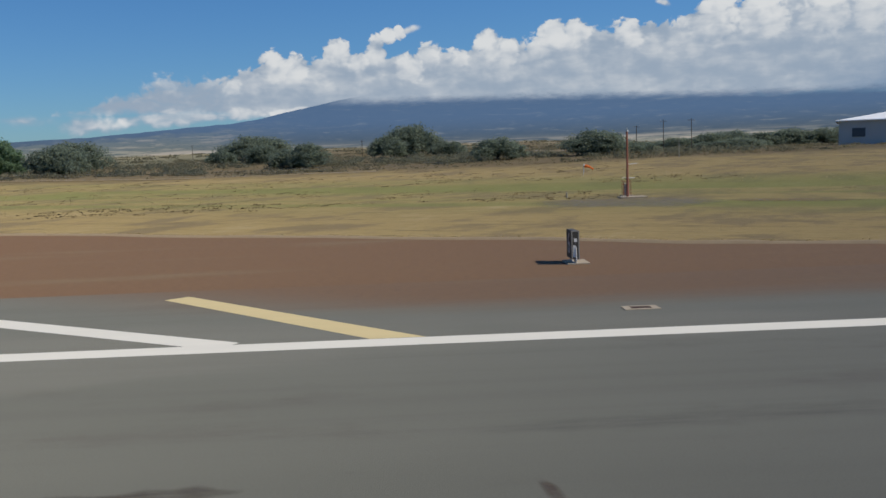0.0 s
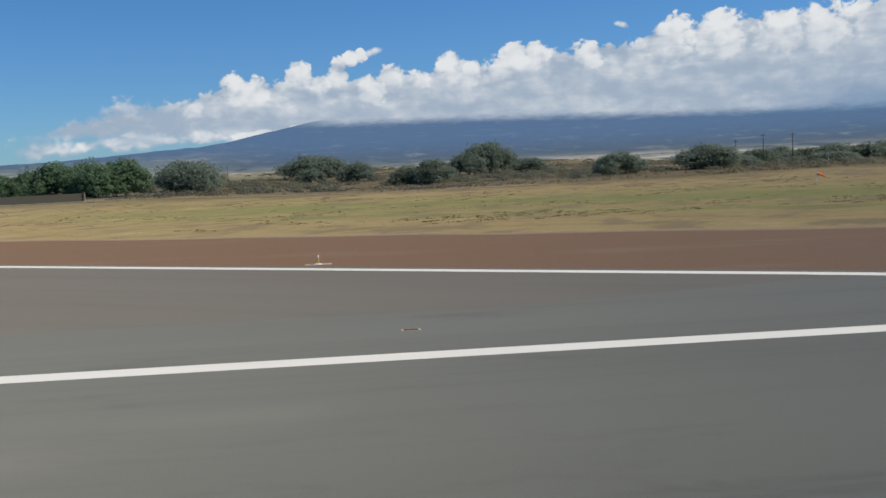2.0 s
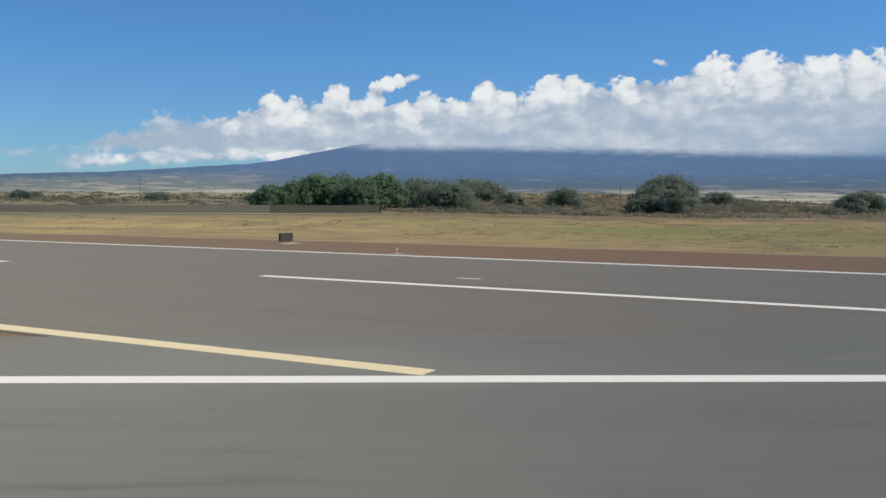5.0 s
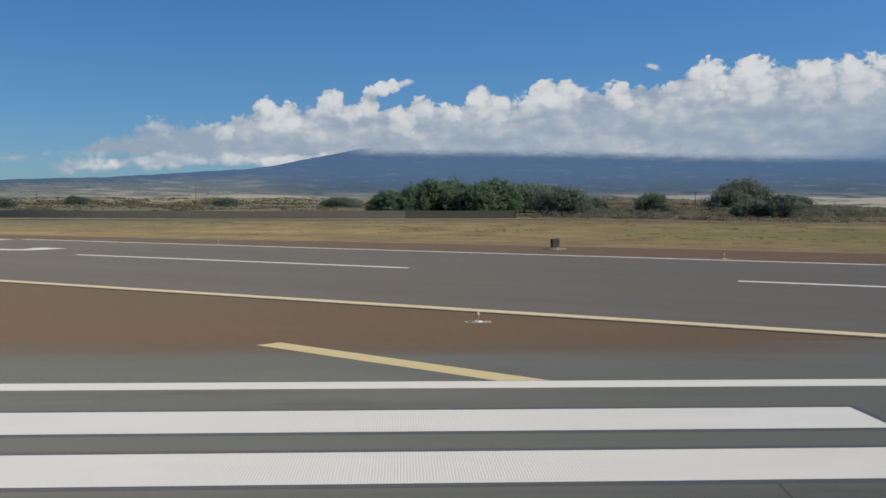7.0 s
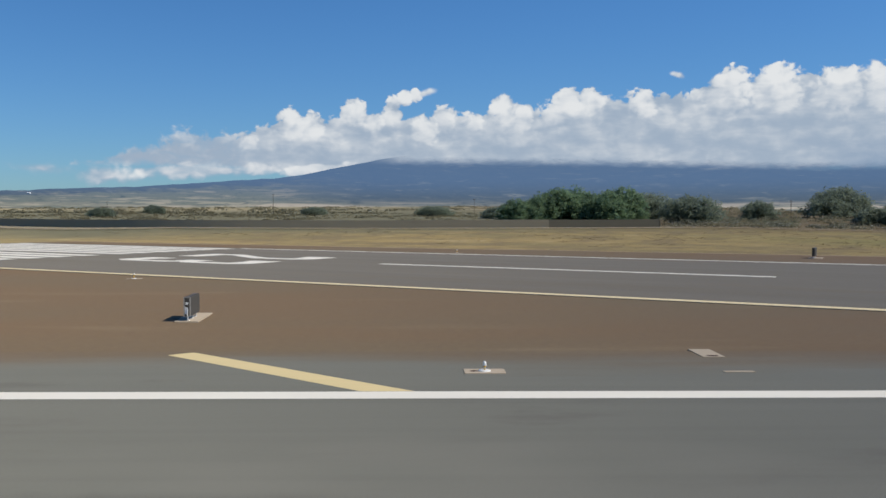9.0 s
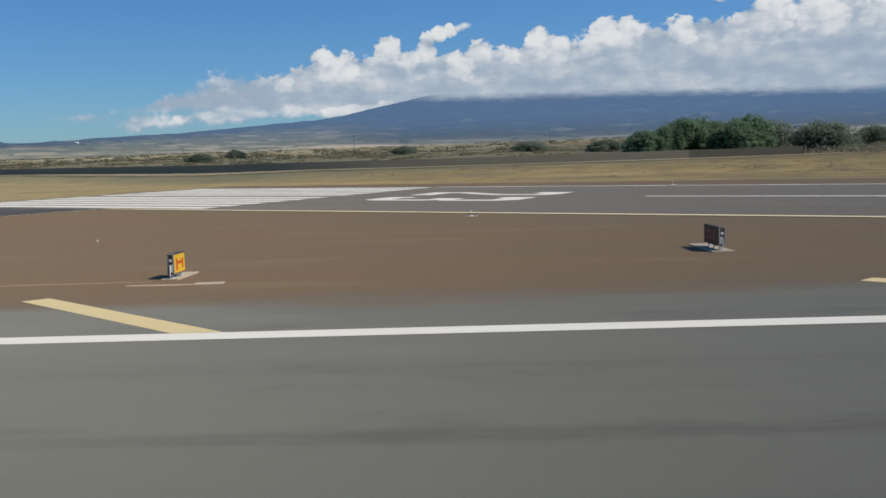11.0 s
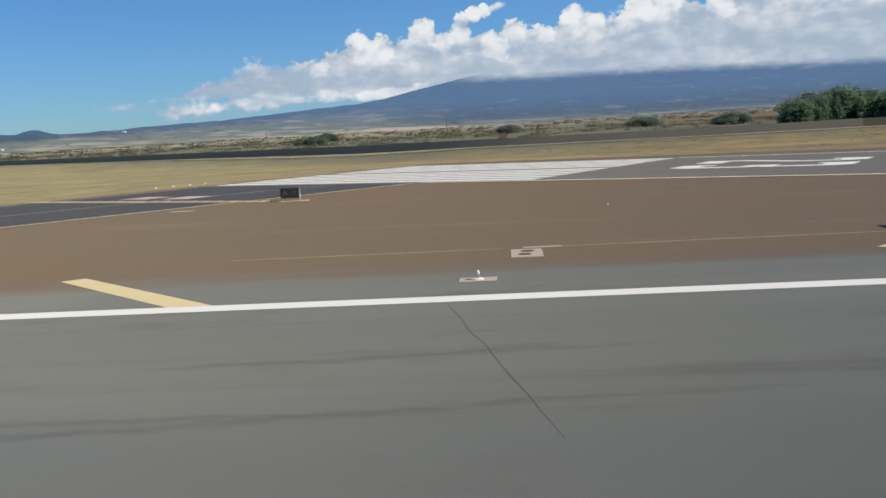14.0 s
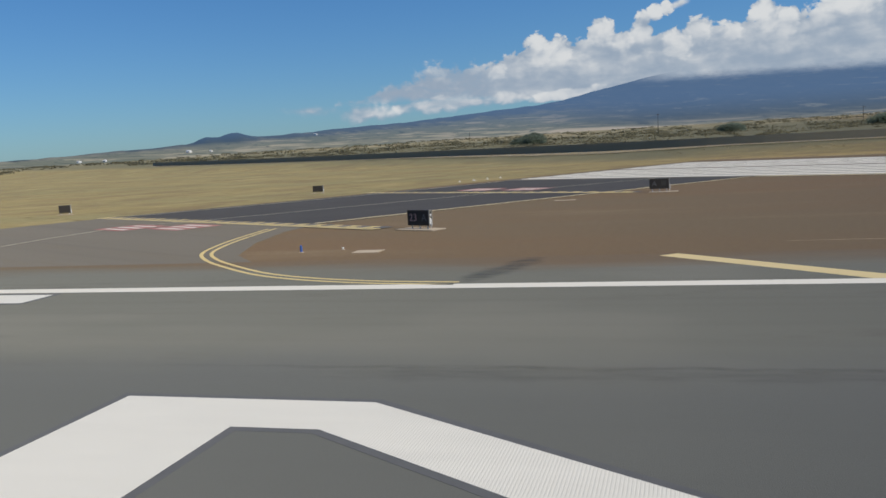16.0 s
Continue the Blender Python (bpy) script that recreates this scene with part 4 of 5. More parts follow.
def lettering(text, size, mat, parent, m, label):
    """Letters from the built-in font, made into a mesh a little proud of their panel."""
    data = bpy.data.curves.new("lettering", "FONT")
    data.body, data.size, data.extrude, data.align_x, data.align_y = text, size, 0.004, "CENTER", "CENTER"
    ob = new("lettering_source", data)
    me = bpy.data.meshes.new_from_object(ob.evaluated_get(bpy.context.evaluated_depsgraph_get()))
    bpy.data.objects.remove(ob)
    me.materials.clear()
    me.materials.append(mat)
    made = new("lettering", me)
    made.parent = parent
    made.matrix_basis = m
    return tagged(made, label)


def airfield_sign(x, y, z, turn, wide, high, label, front, back, texts=(), bars=(), pad=(0, 0, 1.6, 1.2), deep=0.27, lift=0.22, legs=2, near=1):
    """A box sign on legs and a concrete pad. Its front looks along local -y; texts: (text, across, size, material)."""
    root = tagged(new("airfield_sign"), label, "airfield sign", "airfield signs")
    root.matrix_world = pose(x, y, z, 0, 0, turn)
    px, py, pw, pd = pad
    part("pad", box(bmesh.new(), px - pw / 2, px + pw / 2, py - pd / 2, py + pd / 2, -0.06, 0.05, 0.015), M_CONCRETE, root, "pale concrete pad")
    part("housing", box(bmesh.new(), -wide / 2, wide / 2, -deep / 2, deep / 2, lift, lift + high, 0.02), M_SHELL, root, "dark metal housing")
    part("front_panel", box(bmesh.new(), -wide / 2 + 0.05, wide / 2 - 0.05, -deep / 2 - 0.012, -deep / 2 + 0.004, lift + 0.05, lift + high - 0.05, 0.004), front, root)
    part("back_panel", box(bmesh.new(), -wide / 2 + 0.05, wide / 2 - 0.05, deep / 2 - 0.004, deep / 2 + 0.012, lift + 0.05, lift + high - 0.05, 0.004), back, root)
    for i in range(legs):
        lx = -wide * 0.36 + i * wide * 0.72 / max(legs - 1, 1)
        leg = part("leg", tube(bmesh.new(), (lx, 0, 0.05), (lx, 0, lift), 0.035), M_STEEL, root)
        part("flange", tube(bmesh.new(), (lx, 0, 0.05), (lx, 0, 0.075), 0.09, 0.08), M_STEEL, leg)
    for side in (-1, 1):
        part("end_plate", box(bmesh.new(), side * wide / 2 - 0.006, side * wide / 2 + 0.010, -deep * 0.36, deep * 0.36, lift + 0.06, lift + high - 0.06, 0.004), M_SHELL, root)
    bm = bmesh.new()
    ex, hd = near * (wide / 2 + 0.006), deep / 2
    for y0, y1, z0, z1 in ((-hd - 0.014, -hd + 0.03, lift, lift + high), (hd - 0.03, hd + 0.014, lift, lift + high), (-hd + 0.03, hd - 0.03, lift + high - 0.03, lift + high + 0.004), (-hd + 0.03, hd - 0.03, lift, lift + 0.03)):
        box(bm, min(ex - near * 0.05, ex + near * 0.012), max(ex - near * 0.05, ex + near * 0.012), y0, y1, z0, z1)
    part("end_frame", bm, M_EDGE, root, "pale metal edge frame")
    part("label_plate", box(bmesh.new(), near * (wide / 2 + 0.014) - 0.006, near * (wide / 2 + 0.014) + 0.006, -0.06, 0.06, lift + high * 0.62, lift + high * 0.74), M_WPAINT, root, "small white plate")
    part("weathered_patch", box(bmesh.new(), near * (wide / 2 + 0.013) - 0.004, near * (wide / 2 + 0.013) + 0.004, -deep * 0.34, 0.0, lift + 0.1, lift + high * 0.5), M_WPAINT, root, "bare white patch")
    part("cable", tube(tube(bmesh.new(), (near * (wide / 2 + 0.02), 0.02, lift + high * 0.45), (near * (wide / 2 + 0.05), 0.02, lift + 0.02), 0.022), (near * (wide / 2 + 0.05), 0.02, lift + 0.02), (near * (wide / 2 - 0.06), 0.02, 0.05), 0.022), M_WPAINT, root, "white conduit")
    for text, across, size, mat in texts:
        lettering(text, size, mat, root, pose(across, -deep / 2 - 0.016, lift + high / 2, 90, 0, 0), "sign lettering")
    for across, up, w, h, mat in bars:
        part("bar", box(bmesh.new(), across - w / 2, across + w / 2, -deep / 2 - 0.02, -deep / 2 - 0.008, lift + up, lift + up + h), mat, root, "bar of lettering")
    return root


airfield_sign(163.9, 37.8, -0.03, -90, 1.25, 1.2, "black box sign with a pale number, edge-on, on concrete", M_BLACK, M_BLACK, [("6", 0.0, 1.25, M_LETTER)], pad=(0.0, 0.12, 1.4, 0.95), deep=0.30, lift=0.2)
airfield_sign(*cross(-10.2, 108.4), -0.03, 60.4, 2.3, 0.95, "dark box sign beyond the crossing runway", M_BLACK, M_BLACK, pad=(0, -0.2, 3.2, 1.4), lift=0.25)
airfield_sign(-10.6, 40.4, -0.03, -87, 2.1, 0.87, "dark red runway sign with faint writing on concrete pad", M_MAROON, M_SHELL, [("23-5", 0, 0.62, M_RED)], pad=(-0.5, 0.0, 3.5, 1.05), lift=0.24, legs=3)
airfield_sign(-34.05, 35.5, -0.03, 86, 1.2, 0.84, "yellow taxiway direction sign with orange lettering", M_SIGNYEL, M_SHELL, bars=[(-0.3, 0.15, 0.14, 0.5, M_ORANGE), (0.0, 0.4, 0.4, 0.12, M_ORANGE), (0.3, 0.2, 0.14, 0.4, M_ORANGE)], pad=(0.35, 0.0, 2.3, 0.75), deep=0.26, lift=0.2, near=-1)
airfield_sign(-82.35, 44.3, -0.03, -24, 1.7, 0.92, "black box sign lettered 23 and A beside taxiway", M_BLACK, M_SHELL, [("23", -0.38, 0.62, M_DIM), ("A", 0.45, 0.58, M_GREYED)], pad=(0.1, -0.1, 2.9, 1.3), lift=0.24, legs=3)
airfield_sign(-69.0, 71.3, -0.03, 0, 1.65, 0.86, "black box sign with a faint letter beside the taxiway", M_BLACK, M_SHELL, [("A", -0.42, 0.6, M_GREYED)], bars=[(0.35, 0.28, 0.4, 0.4, M_SHELL)], pad=(0.35, -0.1, 2.4, 1.2), lift=0.28, legs=3)
airfield_sign(-110.5, 95.4, -0.05, 12, 1.3, 0.74, "small black box sign standing in dry grass", M_BLACK, M_SHELL, pad=(0, 0, 1.6, 0.6), lift=0.2)
airfield_sign(-128.8, 71.9, -0.05, 30, 1.15, 0.78, "small black box sign standing in dry grass", M_BLACK, M_SHELL, pad=(0, 0, 1.5, 0.6), lift=0.2)


def edge_light(x, y, z, pad, tall=0.31):
    root = tagged(new("runway_edge_light"), "small clear runway edge light on a concrete pad", "runway light", "runway edge lights")
    root.matrix_world = pose(x, y, z)
    w, d = pad
    part("pad", box(bmesh.new(), -w / 2, w / 2, -d / 2, d / 2, -0.06, 0.022, 0.01), M_CONCRETE, root, "weathered concrete pad")
    part("base_plate", tube(bmesh.new(), (0, 0, 0.022), (0, 0, 0.055), 0.2, 0.18, 20), M_WPAINT, root, "round white base plate")
    part("hand_hole", tube(bmesh.new(), (-0.34, 0, 0.02), (-0.34, 0, 0.028), 0.11, 0.11, 16), M_HOLE, root, "dark round opening")
    stem = part("stem", tube(bmesh.new(), (0, 0, 0.055), (0, 0, tall - 0.12), 0.03), M_SIGNYEL, root, "yellow stem")
    part("coupling", tube(bmesh.new(), (0, 0, 0.10), (0, 0, 0.13), 0.045), M_STEEL, stem)
    part("lamp_ring", tube(bmesh.new(), (0, 0, tall - 0.12), (0, 0, tall - 0.07), 0.055, 0.06, 16), M_WPAINT, root)
    bm = bmesh.new()
    bmesh.ops.create_uvsphere(bm, u_segments=14, v_segments=8, radius=0.052, matrix=Matrix.Translation((0, 0, tall - 0.05)) @ Matrix.Diagonal((1, 1, 1.25, 1)))
    part("lamp_globe", bm, M_GLASS, root, "clear glass globe", smooth=True)
    return root


for x, y in ((1.87, 26.6), (-52.1, 26.35)):
    edge_light(x, y, 0.0, (1.25, 0.8))
for s in (72.5, 10.0, -51.0):
    edge_light(*cross(s, 98.5), -0.03, (1.5, 0.7), 0.5)
for s, across in ((8.5, 46.3), (-51.3, 46.7)):
    edge_light(*cross(s, across), -0.03, (1.1, 0.55), 0.42)

for across in (48.5, 51.3, 54.1, 56.9):
    edge_light(*cross(-138, across), -0.06, (0.8, 0.5), 0.22)


def pad_thing(x, y, z, turn, wide, deep, holes=(), slots=(), label="weathered concrete cover slab set in dirt"):
    root = tagged(new("concrete_pad"), label, "concrete pad", "concrete pads")
    root.matrix_world = pose(x, y, z, 0, 0, turn)
    bm = bmesh.new()
    k = 10
    outline = []
    for (ax, ay), (bx, by) in (((-1, -1), (1, -1)), ((1, -1), (1, 1)), ((1, 1), (-1, 1)), ((-1, 1), (-1, -1))):
        for i in range(k):
            t = i / k
            px, py = (ax + (bx - ax) * t) * wide / 2, (ay + (by - ay) * t) * deep / 2
            w = 0.05 * noise.noise(Vector((px * 3 + x, py * 3 + y, 1)))
            outline.append((px * (1 + w), py * (1 + w)))
    part("slab", slab(bm, outline, 0.02, 0.06), M_CONCRETE, root)
    for hx, hy, r in holes:
        part("hole", tube(bmesh.new(), (hx, hy, 0.018), (hx, hy, 0.026), r, r, 18), M_HOLE, root, "dark round opening")
    for hx, hy, w, d in slots:
        part("slot", box(bmesh.new(), hx - w / 2, hx + w / 2, hy - d / 2, hy + d / 2, 0.012, 0.027), M_HOLE, root, "dark slot")
    return root


pad_thing(9.8, 30.1, 0.0, 0, 0.75, 1.7, slots=[(0.02, -0.62, 0.36, 0.2)], label="long concrete cover slab on the dusty shoulder")
pad_thing(9.65, 26.5, 0.0, 0, 0.95, 0.22, label="narrow pale concrete strip on the shoulder")
pad_thing(163.85, 26.5, 0.0, 0, 1.05, 0.62, slots=[(0, 0, 0.6, 0.3)], label="small concrete cover with metal lid on shoulder")
pad_thing(115.95, 27.0, 0.0, 0, 0.6, 0.35, slots=[(0, 0, 0.45, 0.22)], label="small dark metal cover set in asphalt")
pad_thing(62.0, 54.2, -0.004, -29, 1.5, 0.8, label="pale round cover set in the crossing runway")
seam("cable_trench", (-35.4, 33.45), (-32.6, 33.4), 0.7, 0.1, M_TRENCH, "loose tan backfill beside the yellow sign", 17.0, -0.025)
pad_thing(-32.15, 33.5, -0.03, 3, 1.15, 0.62, label="broken pale concrete slab beside the yellow sign")
pad_thing(-50.3, 32.5, -0.03, 0, 1.25, 2.3, holes=[(0.05, 0.55, 0.28), (-0.1, -0.35, 0.28)], label="tan concrete slab with two dark round holes")
pad_thing(-49.6, 34.2, -0.03, 2, 1.6, 0.35, label="narrow concrete kerb along a trench line")
pad_thing(-81.9, 33.8, -0.03, 0, 1.35, 1.1, label="tan concrete cover slab in red dirt")
pad_thing(-76.3, 65.3, -0.03, 0, 1.7, 0.7, label="pale concrete slab in brown dirt")


def marker(x, y, z, tall, r, mat, label):
    root = tagged(new("marker_post"), label, "marker post")
    root.matrix_world = pose(x, y, z)
    part("base", tube(bmesh.new(), (0, 0, -0.02), (0, 0, 0.03), r * 2.4, r * 2.0, 16), M_CONCRETE, root)
    part("post", tube(bmesh.new(), (0, 0, 0.03), (0, 0, tall), r, r, 16), mat, root)
    part("cap", tube(bmesh.new(), (0, 0, tall), (0, 0, tall + 0.03), r * 0.9, r * 0.4, 16), mat, root)
    return root


marker(-85.5, 34.1, -0.03, 0.33, 0.06, M_BLUE, "short blue taxiway marker post in red dirt")
marker(-44.6, 52.9, -0.03, 0.11, 0.04, M_WPAINT, "tiny white marker in brown dirt")
marker(-83.6, 34.9, -0.03, 0.1, 0.05, M_WPAINT, "tiny white marker in brown dirt")

# ---- mast, wind sock, poles ----
M_RUST = material("faded_red_pole_paint", lambda n, p: n.mix(n.noise(n.scaled(p, (4, 4, 1.2)), 1.0, 5.0), (0.34, 0.12, 0.075), (0.24, 0.095, 0.06)), 0.65)
M_SOCK = material("orange_sock_cloth", lambda n, p: n.mix(n.noise(p, 5.0, 4.0), (0.72, 0.17, 0.03), (0.55, 0.12, 0.03)), 0.8)
M_POLE = material("weathered_pole_timber", lambda n, p: n.mix(n.noise(n.scaled(p, (6, 6, 0.4)), 1.0, 5.0), (0.11, 0.085, 0.065), (0.06, 0.05, 0.042)), 0.9)
M_GRAVEL = rubber("grey_gravel", (0.150, 0.130, 0.105), (0.215, 0.175, 0.125), 0.95)


def soft_patch(name, cx, cy, rx, ry, turn, top, mat, label, category, seed):
    """A thin spread of loose material, full in the middle and scattered at its rim."""
    verts, thick, faces = [(cx, cy, top)], [1.0], []
    k, rings = 56, ((0.35, 1.0), (0.6, 1.0), (0.8, 0.6), (1.0, 0.0))
    ca, sa = math.cos(radians(turn)), math.sin(radians(turn))
    for r, f in rings:
        for i in range(k):
            a = 2 * math.pi * i / k
            w = r * (1 + 0.28 * noise.noise(Vector((math.cos(a) * 1.6, math.sin(a) * 1.6, seed))) + 0.12 * noise.noise(Vector((math.cos(a) * 5, math.sin(a) * 5, seed))))
            x, y = rx * w * math.cos(a), ry * w * math.sin(a)
            verts.append((cx + ca * x - sa * y, cy + sa * x + ca * y, top))
            thick.append(f)
    for i in range(k):
        j = (i + 1) % k
        faces.append((0, 1 + i, 1 + j))
        for q in range(len(rings) - 1):
            faces.append((1 + q * k + i, 1 + (q + 1) * k + i, 1 + (q + 1) * k + j, 1 + q * k + j))
    me = bpy.data.meshes.new(name)
    me.from_pydata(verts, [], faces)
    me.materials.append(mat)
    me.attributes.new("thickness", "FLOAT", "POINT").data.foreach_set("value", thick)
    return tagged(new(name, me), label, category, kind="structure")


soft_patch("gravel_patch", 176.6, 78.0, 9.5, 7.2, -35, -0.045, M_GRAVEL, "grey gravel patch around the mast in grass", "gravel", 0.0)
soft_patch("bare_patch", 188.5, 73.5, 6.0, 2.6, -35, -0.050, rubber("bare_brown_soil", (0.16, 0.105, 0.055), (0.22, 0.15, 0.08), 0.75), "bare brown soil in dry grass", "bare earth", 4.0)


def make_mast():
    root = tagged(new("beacon_mast"), "faded red mast with a small lamp on concrete", "mast")
    root.matrix_world = pose(177.7, 84.4, -0.04)
    part("foundation", box(bmesh.new(), -0.8, 1.75, -0.9, 0.9, 0, 0.13, 0.02), M_CONCRETE, root, "concrete foundation")
    part("pole", tube(bmesh.new(), (0, 0, 0.13), (0, 0, 6.3), 0.125, 0.09, 14), M_RUST, root)
    part("lamp_head", tube(tube(bmesh.new(), (0, 0, 6.3), (0, 0, 6.42), 0.17, 0.14), (0, 0, 6.42), (0, 0, 6.68), 0.03), M_STEEL, root)
    part("crossarm", tube(bmesh.new(), (0.1, 0, 3.2), (0.95, 0, 3.25), 0.03), M_WPAINT, root, "short white arm")
    part("crossarm", tube(bmesh.new(), (-0.55, 0, 1.9), (0.7, 0, 1.9), 0.03), M_WPAINT, root, "short white arm")


make_mast()


def make_cage():
    root = tagged(new("equipment_cage"), "rusty red lattice cage round a grey cabinet in gravel", "cabinet")
    root.matrix_world = pose(178.4, 87.7, -0.04)
    part("footing", box(bmesh.new(), -0.55, 0.55, -0.55, 0.55, 0, 0.1, 0.02), M_CONCRETE, root, "concrete footing")
    part("cabinet", box(bmesh.new(), -0.24, 0.24, -0.2, 0.2, 0.1, 1.25, 0.02), M_EDGE, root, "grey metal cabinet")
    for ax in (-0.36, 0.36):
        for ay in (-0.36, 0.36):
            part("cage_post", tube(bmesh.new(), (ax, ay, 0.1), (ax, ay, 1.55), 0.03, sides=6), M_RUST, root)
    for k in range(5):
        z = 0.3 + k * 0.29
        bm = bmesh.new()
        for a, b in (((-0.36, -0.36), (0.36, -0.36)), ((0.36, -0.36), (0.36, 0.36)), ((0.36, 0.36), (-0.36, 0.36)), ((-0.36, 0.36), (-0.36, -0.36))):
            tube(bm, (*a, z), (*b, z), 0.02, sides=5)
        part("cage_ring", bm, M_RUST, root)


make_cage()


def make_sock():
    root = tagged(new("wind_sock"), "drooping orange wind sock on a low white pole", "wind sock")
    base = land_height(182.6, 131.0) - 0.35
    root.matrix_world = pose(182.6, 131.0, base, 0, 0, 0)
    part("pole", tube(bmesh.new(), (0, 0, 0), (0, 0, 1.75), 0.045), M_WPAINT, root)
    part("hoop", tube(bmesh.new(), (0.02, 0, 1.72), (0.12, 0, 1.70), 0.26, 0.25, 14), M_STEEL, root)
    bm = bmesh.new()
    tube(bm, (0.1, 0, 1.70), (0.75, 0, 1.58), 0.25, 0.19, 14)
    tube(bm, (0.73, 0, 1.585), (1.45, 0, 1.15), 0.19, 0.12, 14)
    part("sleeve", bm, M_SOCK, root, "orange cloth sleeve", smooth=True)
    for i in range(5):
        a = 2 * math.pi * i / 5
        x, y = 1.6 * math.cos(a), 1.6 * math.sin(a)
        part("ring_block", box(bmesh.new(), x - 0.16, x + 0.16, y - 0.16, y + 0.16, -0.03, 0.14, 0.02), M_WPAINT, root, "white painted block")


make_sock()


def utility_pole(x, y, tall, arms=1, label="tall dark timber utility pole in scrub"):
    root = tagged(new("utility_pole"), label, "utility pole", "utility poles")
    root.matrix_world = pose(x, y, land_height(x, y) - 0.1)
    part("pole", tube(bmesh.new(), (0, 0, 0), (0, 0, tall), 0.13, 0.09), M_POLE, root)
    for k in range(arms):
        z = tall - 0.5 - 0.9 * k
        part("crossarm", box(bmesh.new(), -0.9, 0.9, -0.05, 0.05, z - 0.05, z + 0.05), M_POLE, root)
        for i in (-0.85, 0.0, 0.85):
            part("insulator", tube(bmesh.new(), (i, 0, z + 0.07), (i, 0, z + 0.3), 0.06, 0.04, 8), M_STEEL, root)
    return root


for x, y, tall in ((222.8, 256.8, 8.0), (229.8, 253.6, 9.3), (236.4, 248.7, 9.2), (-77.0, 453.0, 10.6), (-198.5, 557.0, 7.5), (30.0, 520.0, 9.0), (139.0, 330.0, 7.0)):
    utility_pole(x, y, tall)
for x, y, tall in ((213.6, 185.7, 4.6), (172.6, 88.7, 0.55)):
    root = tagged(new("timber_post"), "pale weathered timber post in dry grass", "post")
    root.matrix_world = pose(x, y, land_height(x, y) - 0.05)
    part("post", tube(bmesh.new(), (0, 0, 0), (0, 0, tall), 0.09, 0.07, 8), M_EDGE, root)
    part("cap", tube(bmesh.new(), (0, 0, tall), (0, 0, tall + 0.05), 0.08, 0.04, 8), M_EDGE, root)

# ---- fence with dark cloth ----
M_CLOTH = material("dark_fence_cloth", lambda n, p: [n.mix(n.noise(n.scaled(p, (0.15, 0.15, 0.8)), 1.0, 6.0, 0.65), (0.27, 0.235, 0.165), (0.34, 0.295, 0.205)), n.noise(p, 3.0, 4.0), 0.05], 0.85)
M_MESH = material("brown_fence_cloth", lambda n, p: n.mix(n.noise(n.scaled(p, (0.3, 0.3, 0.8)), 1.0, 6.0, 0.65), (0.20, 0.175, 0.12), (0.155, 0.14, 0.10)), 0.85)


def make_fence(path, tall, mat, label):
    root = tagged(new("fence"), label, "fence", "perimeter fence")
    bm = bmesh.new()
    pts = []
    for a, b in zip(path, path[1:]):
        pts += straight(a, b, 4.0)[:-1]
    pts.append(path[-1])
    rows = []
    for i, (x, y) in enumerate(pts):
        z = land_height(x, y)
        sag = 0.05 * noise.noise(Vector((x * 0.2, y * 0.2, 3)))
        rows.append([bm.verts.new((x, y + d, z + h)) for d, h in ((-0.03, -0.1), (-0.03, tall + sag), (0.03, tall + sag), (0.03, -0.1))])
    for a, b in zip(rows, rows[1:]):
        for i in range(4):
            j = (i + 1) % 4
            bm.faces.new((a[i], b[i], b[j], a[j]))
    bmesh.ops.recalc_face_normals(bm, faces=bm.faces[:])
    part("cloth", bm, mat, root)
    post = mesh_of(tube(bmesh.new(), (0, 0, -0.2), (0, 0, tall + 0.12), 0.06, 0.05, 6), "post", M_POLE)
    for x, y in pts[::2]:
        ob = new("post", post)
        ob.parent = root
        ob.location = (x, y + 0.08, land_height(x, y))


make_fence([(52.5, 194.3), (28.0, 195.8)], 1.85, M_MESH, "brown cloth fence beside the green trees")
make_fence(bend([(28.0, 195.8), (0.0, 197.3), (-30.0, 200.0), (-55.0, 204.5), (-80.0, 213.5), (-110.0, 233.0), (-150.0, 262.5), (-240.0, 332.0), (-335.0, 405.0)]), 1.85, M_CLOTH, "long fence hung with dark cloth across the plain")


def wire_fence(path, tall):
    """Pale posts with thin rails along the grass."""
    root = tagged(new("wire_fence"), "low wire fence with pale posts at the edge of scrub", "fence", "perimeter fence")
    pts = []
    for a, b in zip(path, path[1:]):
        pts += straight(a, b, 5.5)[:-1]
    pts.append(path[-1])
    post = mesh_of(tube(bmesh.new(), (0, 0, -0.2), (0, 0, tall), 0.032, 0.028, 6), "post", M_POLE)
    for x, y in pts:
        ob = new("post", post)
        ob.parent = root
        ob.location = (x, y, land_height(x, y))
    for h in (0.45, 0.85, 1.25):
        bm = bmesh.new()
        rings = [[bm.verts.new((x, y + dy, land_height(x, y) + h + dz)) for dy, dz in ((-0.01, 0), (0, 0.01), (0.01, 0), (0, -0.01))] for x, y in pts]
        for p, q in zip(rings, rings[1:]):
            for i in range(4):
                bm.faces.new((p[i], p[(i + 1) % 4], q[(i + 1) % 4], q[i]))
        part("wire", bm, M_STEEL, root)


wire_fence([(53.5, 194.2), (95.0, 193.0), (165.0, 191.0)], 1.3)
end_post = tagged(new("fence_end_post"), "pale wooden corner post where the cloth fence ends", "post")
end_post.matrix_world = pose(52.9, 194.2, land_height(52.9, 194.2) - 0.2)
part("post", box(bmesh.new(), -0.1, 0.1, -0.1, 0.1, 0, 2.2, 0.02), M_TRENCH, end_post)
part("cap", box(bmesh.new(), -0.12, 0.12, -0.12, 0.12, 2.2, 2.26, 0.01), M_TRENCH, end_post)


